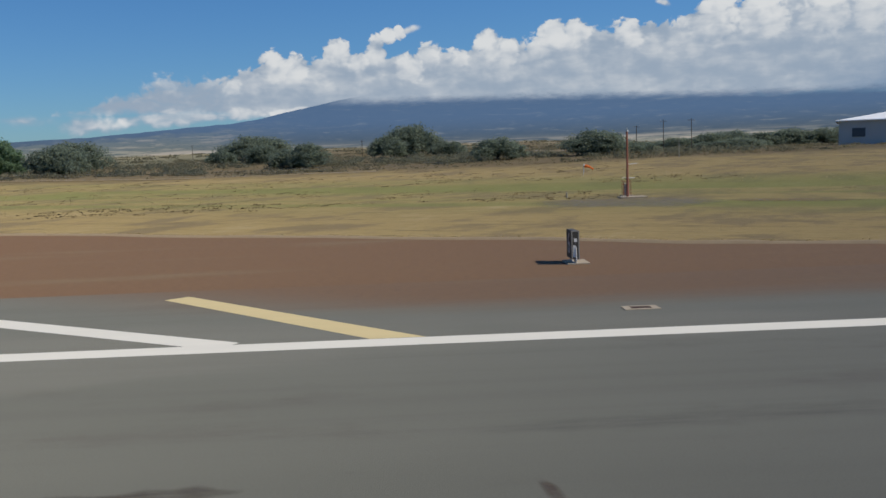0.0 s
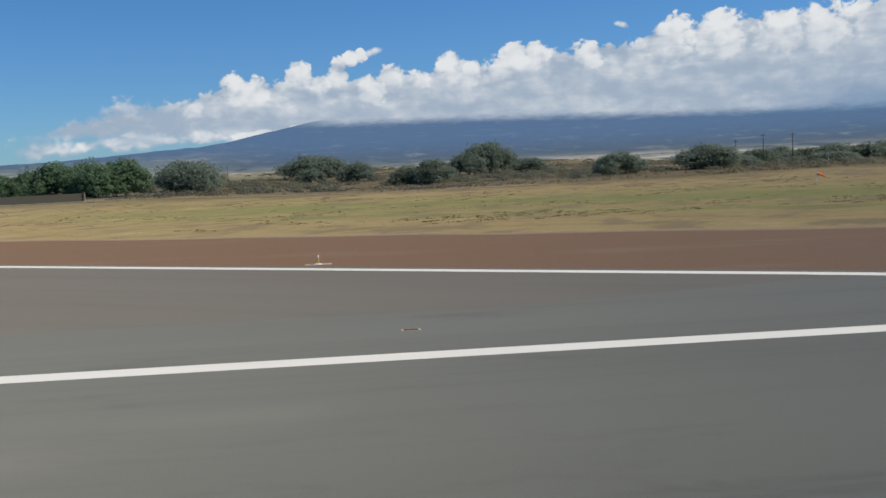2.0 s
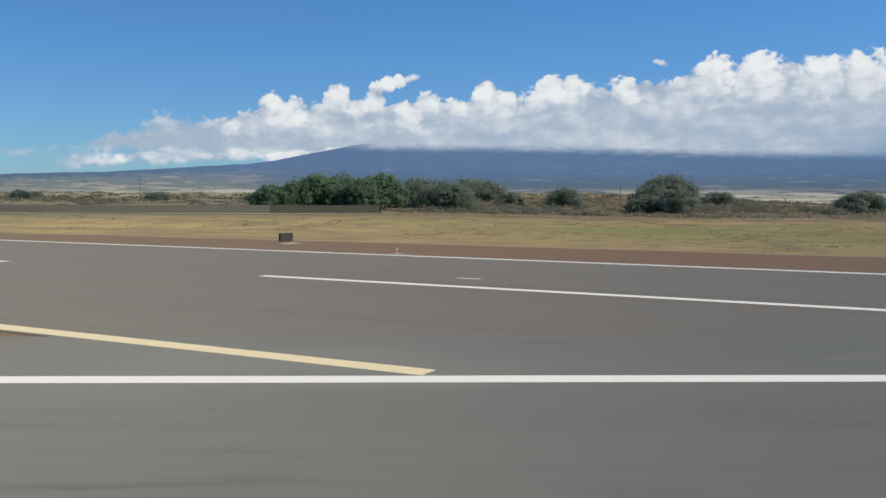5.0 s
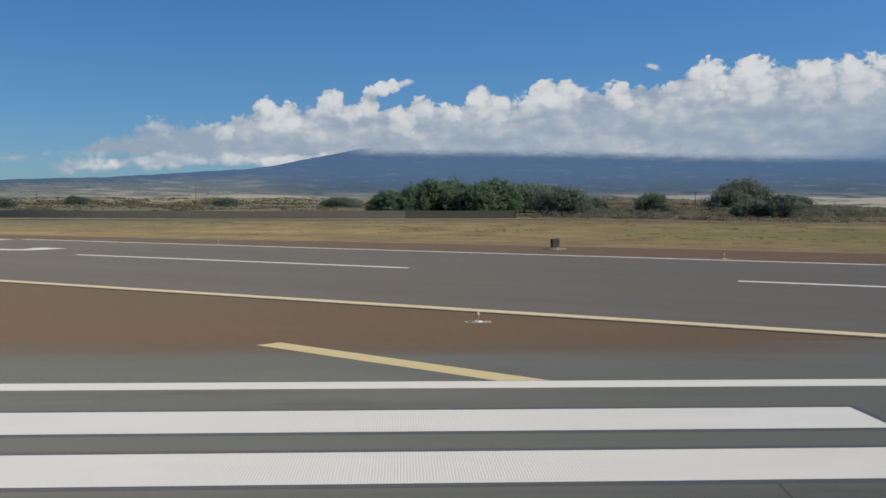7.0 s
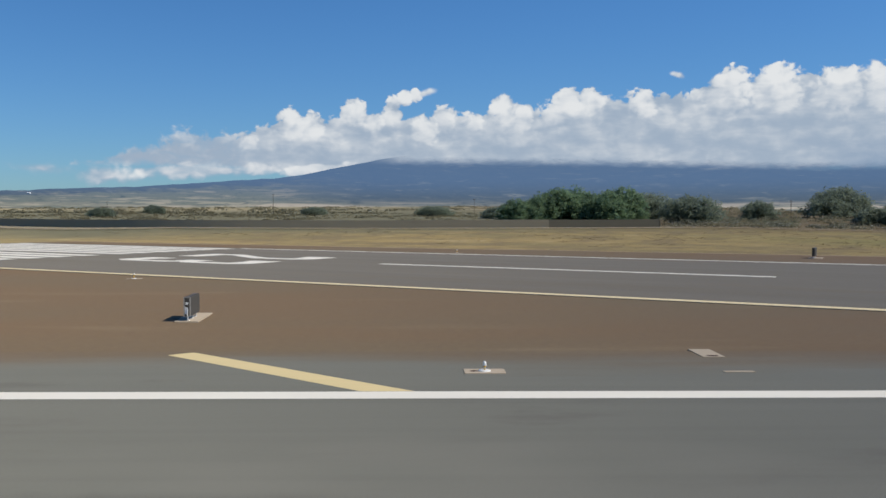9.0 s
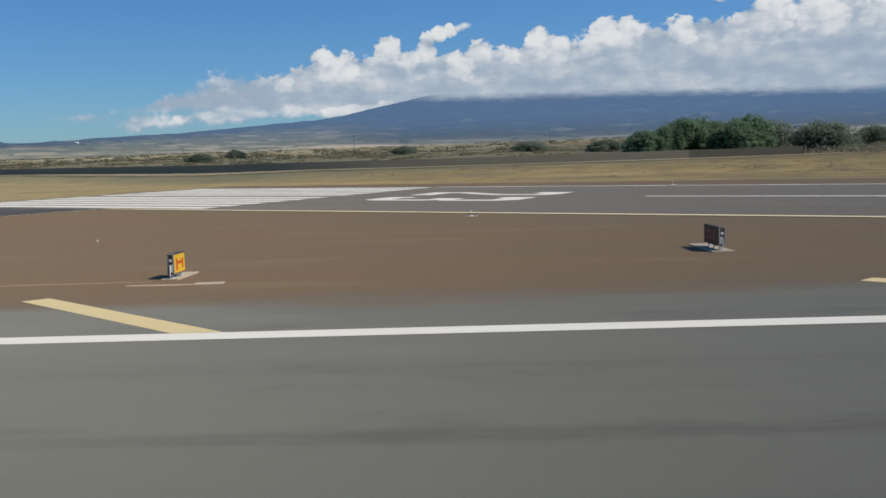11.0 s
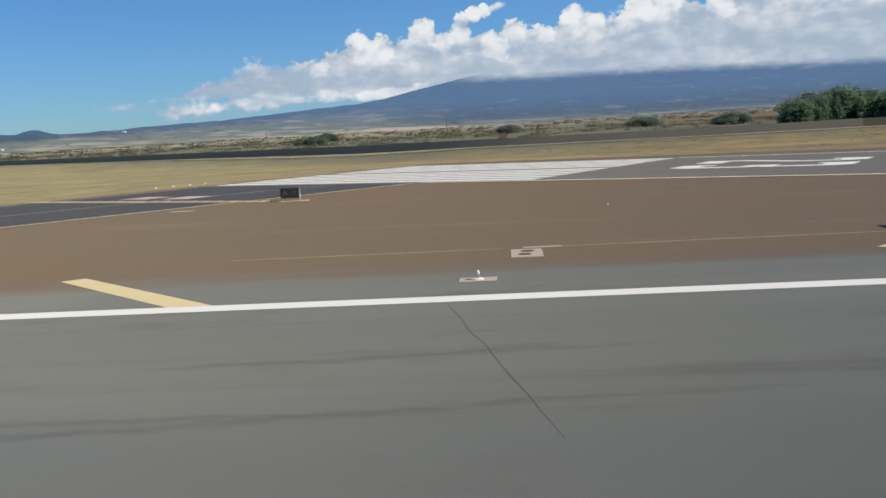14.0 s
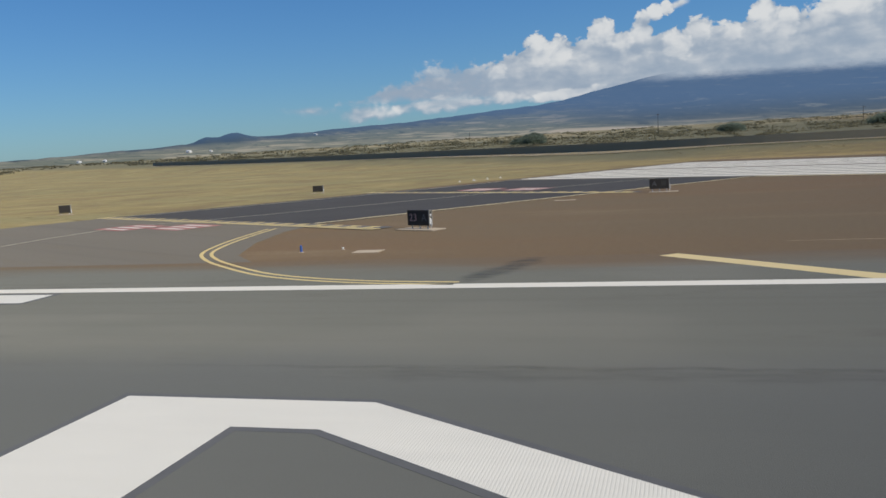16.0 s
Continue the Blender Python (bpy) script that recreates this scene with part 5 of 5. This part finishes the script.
# ---- perimeter track, far road and the soil ridge along the grass ----
M_TRACK = rubber("pale_dirt_track", (0.34, 0.265, 0.165), (0.44, 0.35, 0.225), 1.0)


def track(path, width, lift, label):
    """A dirt track that lies on the land, thin at its rims."""
    verts, thick, faces = [], [], []
    for i, q in enumerate(path):
        a, b = Vector(path[max(i - 1, 0)]), Vector(path[min(i + 1, len(path) - 1)])
        d = (b - a).normalized()
        for k, f in ((-0.5, 0.0), (-0.3, 1.0), (0.3, 1.0), (0.5, 0.0)):
            x, y = q[0] + d.y * width * k, q[1] - d.x * width * k
            verts.append((x, y, land_height(x, y) + lift))
            thick.append(f)
    for i in range(len(path) - 1):
        for k in range(3):
            faces.append((4 * i + k, 4 * i + k + 1, 4 * i + k + 5, 4 * i + k + 4))
    me = bpy.data.meshes.new("dirt_track")
    me.from_pydata(verts, [], faces)
    me.materials.append(M_TRACK)
    me.attributes.new("thickness", "FLOAT", "POINT").data.foreach_set("value", thick)
    return tagged(new("dirt_track", me), label, "track", kind="structure")


def dense(path, step=5.0):
    out = []
    for a, b in zip(path, path[1:]):
        out += straight(a, b, step)[:-1]
    return out + [path[-1]]


track(dense(bend([(150.0, 186.0), (52.0, 190.3), (0.0, 192.5), (-30.0, 195.0), (-57.0, 199.5), (-84.0, 209.0), (-114.0, 228.5), (-154.0, 258.0), (-244.0, 327.5), (-335.0, 399.0)])), 5.0, 0.22, "pale dirt track along the cloth fence")
track(dense([(205.0, 345.0), (300.0, 338.0), (430.0, 330.0)]), 9.0, 0.5, "pale road beyond the scrub")

M_SOIL = material("pale_loose_soil", lambda n, p: [n.mix(n.noise(world_place(n), 1.2, 6.0, 0.7), (0.36, 0.275, 0.165), (0.23, 0.165, 0.098)), n.noise(world_place(n), 9.0, 5.0), 0.03], 0.95)


def soil_ridge(path):
    """A low windrow of pale soil where the dirt meets the grass, higher in the east."""
    bm = bmesh.new()
    rows = []
    for i, q in enumerate(path):
        w = 0.5 + 0.5 * noise.noise(Vector((q[0] * 0.35, q[1] * 0.35, 1.0)))
        h = (0.05 + 0.09 * smooth01(q[0], 20, 90)) * (0.35 + w)
        rows.append([bm.verts.new((q[0] + V.x * k, q[1] + V.y * k, z)) for k, z in ((-0.40, -0.045), (-0.12, -0.03 + h * 0.8), (0.08, -0.03 + h), (0.25, -0.075))])
    for a, b in zip(rows, rows[1:]):
        for k in range(3):
            bm.faces.new((a[k], b[k], b[k + 1], a[k + 1]))
    bmesh.ops.recalc_face_normals(bm, faces=bm.faces[:])
    return thing("soil_ridge", bm, M_SOIL, "low ridge of pale soil between red dirt and grass", "bare earth", kind="structure", smooth=True)


soil_ridge([q for p, r in zip(far_rim, far_rim[1:]) for q in straight(p, r, 0.7)[:-1] if q[0] > -115])


# ---- trees and scrub ----
def leaf_material(name, dark, light):
    """Leaves of many tones that let some of the light through."""
    m = bpy.data.materials.new(name)
    m.use_nodes = True
    n = Nodes(m.node_tree)
    geo = n.add("ShaderNodeNewGeometry")
    tone = n.mix(geo.outputs["Random Per Island"], dark, light)
    tone = n.mix(n.step(n.noise(geo.outputs["Position"], 0.5, 3.0), 0.35, 0.7, 0.0, 0.5), tone, tuple(0.5 * (a + b) * 0.8 for a, b in zip(dark, light)))
    face = n.add("ShaderNodeBsdfPrincipled", Roughness=0.7)
    face.inputs["Specular IOR Level"].default_value = 0.25
    n.put(face.inputs["Base Color"], tone)
    glow = n.add("ShaderNodeBsdfTranslucent", Color=tone)
    both = n.tree.nodes.new("ShaderNodeMixShader")
    both.inputs[0].default_value = 0.6
    n.put(both.inputs[1], face.outputs[0])
    n.put(both.inputs[2], glow.outputs[0])
    out = n.tree.nodes.new("ShaderNodeOutputMaterial")
    n.put(out.inputs[0], both.outputs[0])
    return m


M_LEAF = leaf_material("dry_thorn_tree_leaves", (0.180, 0.222, 0.165), (0.235, 0.278, 0.205))
M_LUSH = leaf_material("green_tree_leaves", (0.130, 0.205, 0.125), (0.220, 0.315, 0.175))
M_BARK = material("grey_brown_bark", lambda n, p: [n.mix(n.noise(n.scaled(p, (3, 3, 0.6)), 1.0, 5.0), (0.10, 0.08, 0.06), (0.055, 0.045, 0.036)), n.noise(p, 6.0, 5.0), 0.03])
M_SHRUB = leaf_material("olive_scrub", (0.165, 0.155, 0.098), (0.215, 0.195, 0.120))
M_BUSH = leaf_material("grey_green_bush", (0.155, 0.165, 0.115), (0.205, 0.205, 0.142))
M_HAY = leaf_material("faded_tall_grass", (0.185, 0.160, 0.090), (0.265, 0.225, 0.130))
M_STRAW = leaf_material("straw_tufts", (0.36, 0.27, 0.13), (0.52, 0.41, 0.22))


def leaf_quads(rng, places, size, outward, loose=0.38):
    """Small, bent leaf sprays at the places given, facing more or less outward; returns vertices and faces."""
    k = len(places)
    tip = outward + loose * rng.normal(size=(k, 3))
    tip /= np.linalg.norm(tip, axis=1)[:, None]
    side = np.cross(tip, rng.normal(size=(k, 3)))
    side /= np.linalg.norm(side, axis=1)[:, None]
    axis = np.cross(side, tip)
    s = size * rng.uniform(0.55, 1.35, k)[:, None]
    verts = np.stack([places - side * s, places + axis * s * 0.75 + tip * s * 0.2, places + side * s, places - axis * s * 0.75 + tip * s * 0.2], 1).reshape(-1, 3)
    faces = [(4 * i, 4 * i + 1, 4 * i + 2, 4 * i + 3) for i in range(k)]
    return verts, faces


def crown_places(rng, blobs, count):
    """Places near the surface of a heap of uneven blobs, thinned out by noise."""
    out, ways = [], []
    weights = np.array([b[3] * b[4] for b in blobs])
    weights = weights / weights.sum()
    for (cx, cy, cz, rx, rz), share in zip(blobs, weights):
        k = int(count * share)
        v = rng.normal(size=(k, 3))
        v /= np.linalg.norm(v, axis=1)[:, None]
        r = rng.uniform(0.4, 1.14, k) ** 0.75
        bump = np.array([1 + 0.38 * noise.noise(Vector((a[0] * 2.3 + cx, a[1] * 2.3 + cy, a[2] * 2.3 + cz))) + 0.2 * noise.noise(Vector((a[0] * 6 + cx, a[1] * 6, a[2] * 6))) for a in v])
        p = v * (r * bump)[:, None] * np.array([rx, rx, rz]) + np.array([cx, cy, cz])
        keep = np.array([noise.noise(Vector((q[0] * 0.8, q[1] * 0.8, q[2] * 1.1))) > -0.26 for q in p]) & (p[:, 2] > 0.35)
        out.append(p[keep])
        ways.append(v[keep] * np.array([0.8, 0.8, 1.0]) + np.array([0, 0, 0.45]))
    return np.concatenate(out), np.concatenate(ways)


def make_tree(seed, wide, tall, leaves, leaf, mat, label, umbrella=True):
    rng = np.random.default_rng(seed)
    root = tagged(new("tree"), label, "tree", "trees on the plain")
    blobs = []
    count = 14 if umbrella else 15
    for i in range(count):
        a = 2.4 * i + rng.uniform(-0.4, 0.4)
        d = wide * 0.36 * math.sqrt((i + 0.3) / count)
        rx = wide * rng.uniform(0.11, 0.21)
        top = tall * (1.0 - 0.42 * (d / (wide * 0.36)) ** 2) * rng.uniform(0.86, 1.0)
        rz = rx * rng.uniform(0.55, 0.8) if umbrella else rx * rng.uniform(0.8, 1.1)
        blobs.append((d * math.cos(a), d * math.sin(a), top - rz, rx, rz))
        low = top - 2.0 * rz
        if low > tall * 0.25:
            blobs.append((d * math.cos(a) * 1.15, d * math.sin(a) * 1.15, low * 0.75, rx * 0.9, rz * 0.9))
    places, ways = crown_places(rng, blobs, leaves)
    verts, faces = leaf_quads(rng, places, leaf, ways, 0.75)
    me = bpy.data.meshes.new("crown")
    me.from_pydata(verts.tolist(), [], faces)
    me.materials.append(mat)
    crown = new("crown", me)
    crown.parent = root
    bm = bmesh.new()
    tube(bm, (0, 0, -0.3), (0.15, 0.1, tall * 0.32), 0.34 * tall / 9, 0.24 * tall / 9, 9)
    part("trunk", bm, M_BARK, root)
    for i, b in enumerate(blobs[:7]):
        base = Vector((0.12, 0.08, tall * rng.uniform(0.16, 0.3)))
        mid = base.lerp(Vector(b[:3]), 0.55) + Vector((0, 0, tall * 0.04))
        bm = bmesh.new()
        tube(bm, base, mid, 0.15 * tall / 9, 0.10 * tall / 9, 7)
        tube(bm, mid, b[:3], 0.10 * tall / 9, 0.035 * tall / 9, 6)
        part("limb", bm, M_BARK, root)
    return root


LABEL_DRY = "low spreading dark green thorn tree on dry scrub"
LABEL_LUSH = "dense bright green broad tree behind the fence"
patterns = [make_tree(11, 11.0, 6.5, 15000, 0.17, M_LEAF, LABEL_DRY), make_tree(12, 13.0, 7.0, 17000, 0.18, M_LEAF, LABEL_DRY), make_tree(13, 10.0, 7.5, 14000, 0.17, M_LEAF, LABEL_DRY)]
lush = [make_tree(21, 11.0, 8.5, 20000, 0.19, M_LUSH, LABEL_LUSH, False), make_tree(22, 12.0, 8.0, 20000, 0.19, M_LUSH, LABEL_LUSH, False)]
sizes = {0: (11.0, 6.5), 1: (13.0, 7.0), 2: (10.0, 7.5), 3: (11.0, 8.5), 4: (12.0, 8.0)}


def plant(kind, x, y, top, wide, used=[]):
    """A copy of one of the five patterns, scaled to the width and to the height of its top over the sea."""
    ob = (patterns + lush)[kind]
    ground = land_height(x, y)
    w, h = sizes[kind]
    m = pose(x, y, ground - 0.1, 0, 0, 47 * len(used)) @ Matrix.Diagonal((wide / w, wide / w, 0.97 * (top - ground) / h, 1))
    if kind not in used:
        ob.matrix_basis = m
    else:
        copy_thing(ob, m)
    used.append(kind)


# the green clump behind the fence, then single trees from +x to -x
for k, x, y, top, wide in ((3, 52.0, 229, 13.3, 15), (4, 42.5, 231, 12.6, 13), (3, 35.5, 228, 11.0, 11), (4, 29.5, 226, 9.8, 9), (3, 24.0, 224, 8.4, 9), (4, 39.5, 238, 11.6, 13), (3, 46.5, 224, 10.0, 10)):
    plant(k, x, y, top, wide)
for k, x, y, top, wide in ((1, 68.8, 225, 11.3, 16.5), (1, 62.5, 252, 11.4, 14), (1, 88.5, 395, 15.2, 24), (0, 109.5, 285.5, 10.8, 13), (2, 130.5, 232, 9.5, 11), (0, 124.5, 240, 7.6, 9),
                          (1, 157.0, 330, 15.6, 17), (0, 149.5, 322, 12.3, 14), (2, 170.0, 312, 10.2, 12), (0, 179.3, 229, 8.8, 12), (1, 207.0, 237, 9.6, 14), (2, 213.5, 245, 7.6, 11), (0, 221.0, 250, 6.6, 10),
                          (2, -121.8, 337, 8.2, 9), (0, -141.0, 463, 10.2, 9), (1, -46.2, 374, 8.2, 9), (1, 3.0, 335, 8.2, 10), (0, 25.5, 293, 8.0, 11), (2, -153.0, 510, 10.2, 8), (0, 5.8, 343, 8.6, 9), (2, -129.5, 353, 7.4, 8),
                          (0, 245.0, 262, 5.8, 9), (1, 252.0, 255, 6.4, 12), (2, 262.0, 268, 6.2, 9), (0, 93.5, 300, 8.6, 8),
                          (1, 279.0, 402, 8.4, 17), (0, 292.0, 398, 10.4, 16), (1, 305.0, 405, 10.6, 18), (2, 318.0, 400, 11.0, 15), (1, 331.0, 404, 10.8, 18), (0, 345.0, 399, 10.9, 17), (1, 359.0, 403, 11.2, 18), (2, 373.0, 400, 11.0, 16), (1, 388.0, 404, 11.3, 19)):
    plant(k, x, y, top, wide * 1.08)


def scatter(name, rng, centres, spread, height, sprays, leaf, mat, label, category):
    """Many low plants joined in one mesh."""
    k = len(centres)
    size = rng.uniform(0.5, 1.5, k)
    verts = np.repeat(centres, sprays, 0)
    s = np.repeat(size, sprays)
    off = rng.normal(size=(k * sprays, 3))
    off /= np.linalg.norm(off, axis=1)[:, None]
    off *= rng.uniform(0.4, 1.0, k * sprays)[:, None]
    off[:, 2] = np.abs(off[:, 2])
    places = verts + off * np.stack([s * spread, s * spread, s * height], 1)
    v, f = leaf_quads(rng, places, leaf, off + np.array([0, 0, 0.5]))
    me = bpy.data.meshes.new(name)
    me.from_pydata(v.tolist(), [], f)
    me.materials.append(mat)
    return tagged(new(name, me), label, category, kind="stuff")


def spots(rng, count, x0, x1, y0, y1, level, scale, beyond=None):
    out = []
    while len(out) < count:
        x, y = rng.uniform(x0, x1), y0 + (y1 - y0) * rng.uniform() ** 1.4
        if noise.fractal(Vector((x * scale, y * scale * 1.6, 4.0)), 1.0, 2.0, 3) > level and (beyond is None or beyond(x, y)):
            out.append((x, y, land_height(x, y)))
    return np.array(out)


rng = np.random.default_rng(5)
behind = lambda x, y: y > 212 + max(0.0, -75 - x) * 0.8 or (x > 58 and y > 192)
scatter("scrub", rng, spots(rng, 1500, -380, 420, 190, 560, 0.0, 0.02, behind), 3.0, 0.75, 60, 0.26, M_SHRUB, "low olive and brown scrub scattered over the plain", "scrub")
bushes = [(x, y, land_height(x, y)) for x, y in ((rng.uniform(58, 250), 212 + 95 * rng.uniform() ** 1.3) for i in range(420)) if noise.noise(Vector((x * 0.03, y * 0.03, 2.0))) > -0.12]
scatter("bushes", rng, np.array(bushes), 2.6, 1.5, 110, 0.24, M_BUSH, "dense grey-green bushes under the thorn trees", "bushes")
scatter("far_scrub", rng, spots(rng, 900, -800, 650, 430, 1330, -0.05, 0.008), 6.5, 1.7, 34, 0.7, M_SHRUB, "far olive scrub at the foot of the slope", "scrub")
scatter("tall_dry_grass", rng, spots(rng, 5200, -380, 420, 180, 430, -0.1, 0.03, behind), 0.55, 0.5, 14, 0.14, M_HAY, "straw-coloured tall dry grass over the plain", "grass")
rim = []
for (ax, ay), (bx, by) in zip(far_rim, far_rim[1:]):
    for i in range(34):
        t = rng.uniform()
        w = rng.uniform() ** 2 * 1.6
        x, y = ax + (bx - ax) * t + V.x * w, ay + (by - ay) * t + V.y * w
        if -120 < x < 230:
            rim.append((x, y, -0.05))
scatter("grass_fringe", rng, np.array(rim), 0.35, 0.07, 10, 0.05, M_STRAW, "ragged dry grass fringe along the red dirt", "grass")
tufts = spots(rng, 2600, -200, 300, 88, 200, -0.2, 0.03, lambda x, y: V.x * x + V.y * y > 124)
scatter("grass_tufts", rng, tufts, 0.5, 0.05, 9, 0.05, M_STRAW, "low dry grass tufts on the airfield", "grass")

clumps = spots(rng, 1100, -130, 200, 85, 200, 0.05, 0.05, lambda x, y: V.x * x + V.y * y > 128)
scatter("grass_clumps", rng, clumps, 0.8, 0.10, 12, 0.085, leaf_material("brown_grass_clumps", (0.150, 0.112, 0.060), (0.210, 0.160, 0.088)), "low brown clumps in the dry grass", "grass")


# ---- building at the field's edge ----
def make_building():
    root = tagged(new("hangar"), "pale blue-grey hangar with white roof edge and dark windows", "building")
    x, y = 278.8, 249.0
    root.matrix_world = pose(x, y, 1.95, 0, 0, -26.6)
    wall = material("pale_blue_grey_cladding", lambda n, p: n.mix(n.noise(n.scaled(p, (0.6, 0.6, 0.15)), 1.0, 5.0), (0.44, 0.46, 0.46), (0.36, 0.38, 0.385)), 0.6)
    roof = material("white_roof_sheet", lambda n, p: n.mix(n.noise(n.scaled(p, (0.2, 1.5, 1)), 1.0, 5.0), (0.88, 0.88, 0.87), (0.80, 0.80, 0.79)), 0.5)
    pane = material("dark_window_glass", lambda n, p: n.mix(n.noise(p, 3.0, 2.0), (0.03, 0.05, 0.085), (0.05, 0.07, 0.10)), 0.12)
    W, D, H = 34.0, 42.0, 8.0
    bm = bmesh.new()
    box(bm, 0, W, 0, D, 0, H)
    part("wall", bm, wall, root)
    bm = bmesh.new()
    e, mid, rise = 0.9, W / 2, 3.0
    low = [bm.verts.new(q) for q in ((-e, -e, H), (W + e, -e, H), (W + e, D + e, H), (-e, D + e, H))]
    rim = [bm.verts.new((q.co.x, q.co.y, H + 0.3)) for q in low]
    top = [bm.verts.new((mid, mid, H + 0.3 + rise)), bm.verts.new((mid, D - mid, H + 0.3 + rise))]
    bm.faces.new(low)
    for i in range(4):
        bm.faces.new((low[i], low[(i + 1) % 4], rim[(i + 1) % 4], rim[i]))
    for f in ((rim[0], rim[1], top[0]), (rim[1], rim[2], top[1], top[0]), (rim[2], rim[3], top[1]), (rim[3], rim[0], top[0], top[1])):
        bm.faces.new(f)
    bmesh.ops.recalc_face_normals(bm, faces=bm.faces[:])
    part("roof", bm, roof, root, "white hipped sheet roof")
    for x0 in (3.3, 14.2, 25.0):
        w = part("window", box(bmesh.new(), x0, x0 + 3.7, -0.08, 0.02, 3.4, 6.2, 0.02), wall, root)
        part("pane", box(bmesh.new(), x0 + 0.15, x0 + 3.55, -0.12, -0.06, 3.55, 6.05), pane, w, "dark window pane")


make_building()
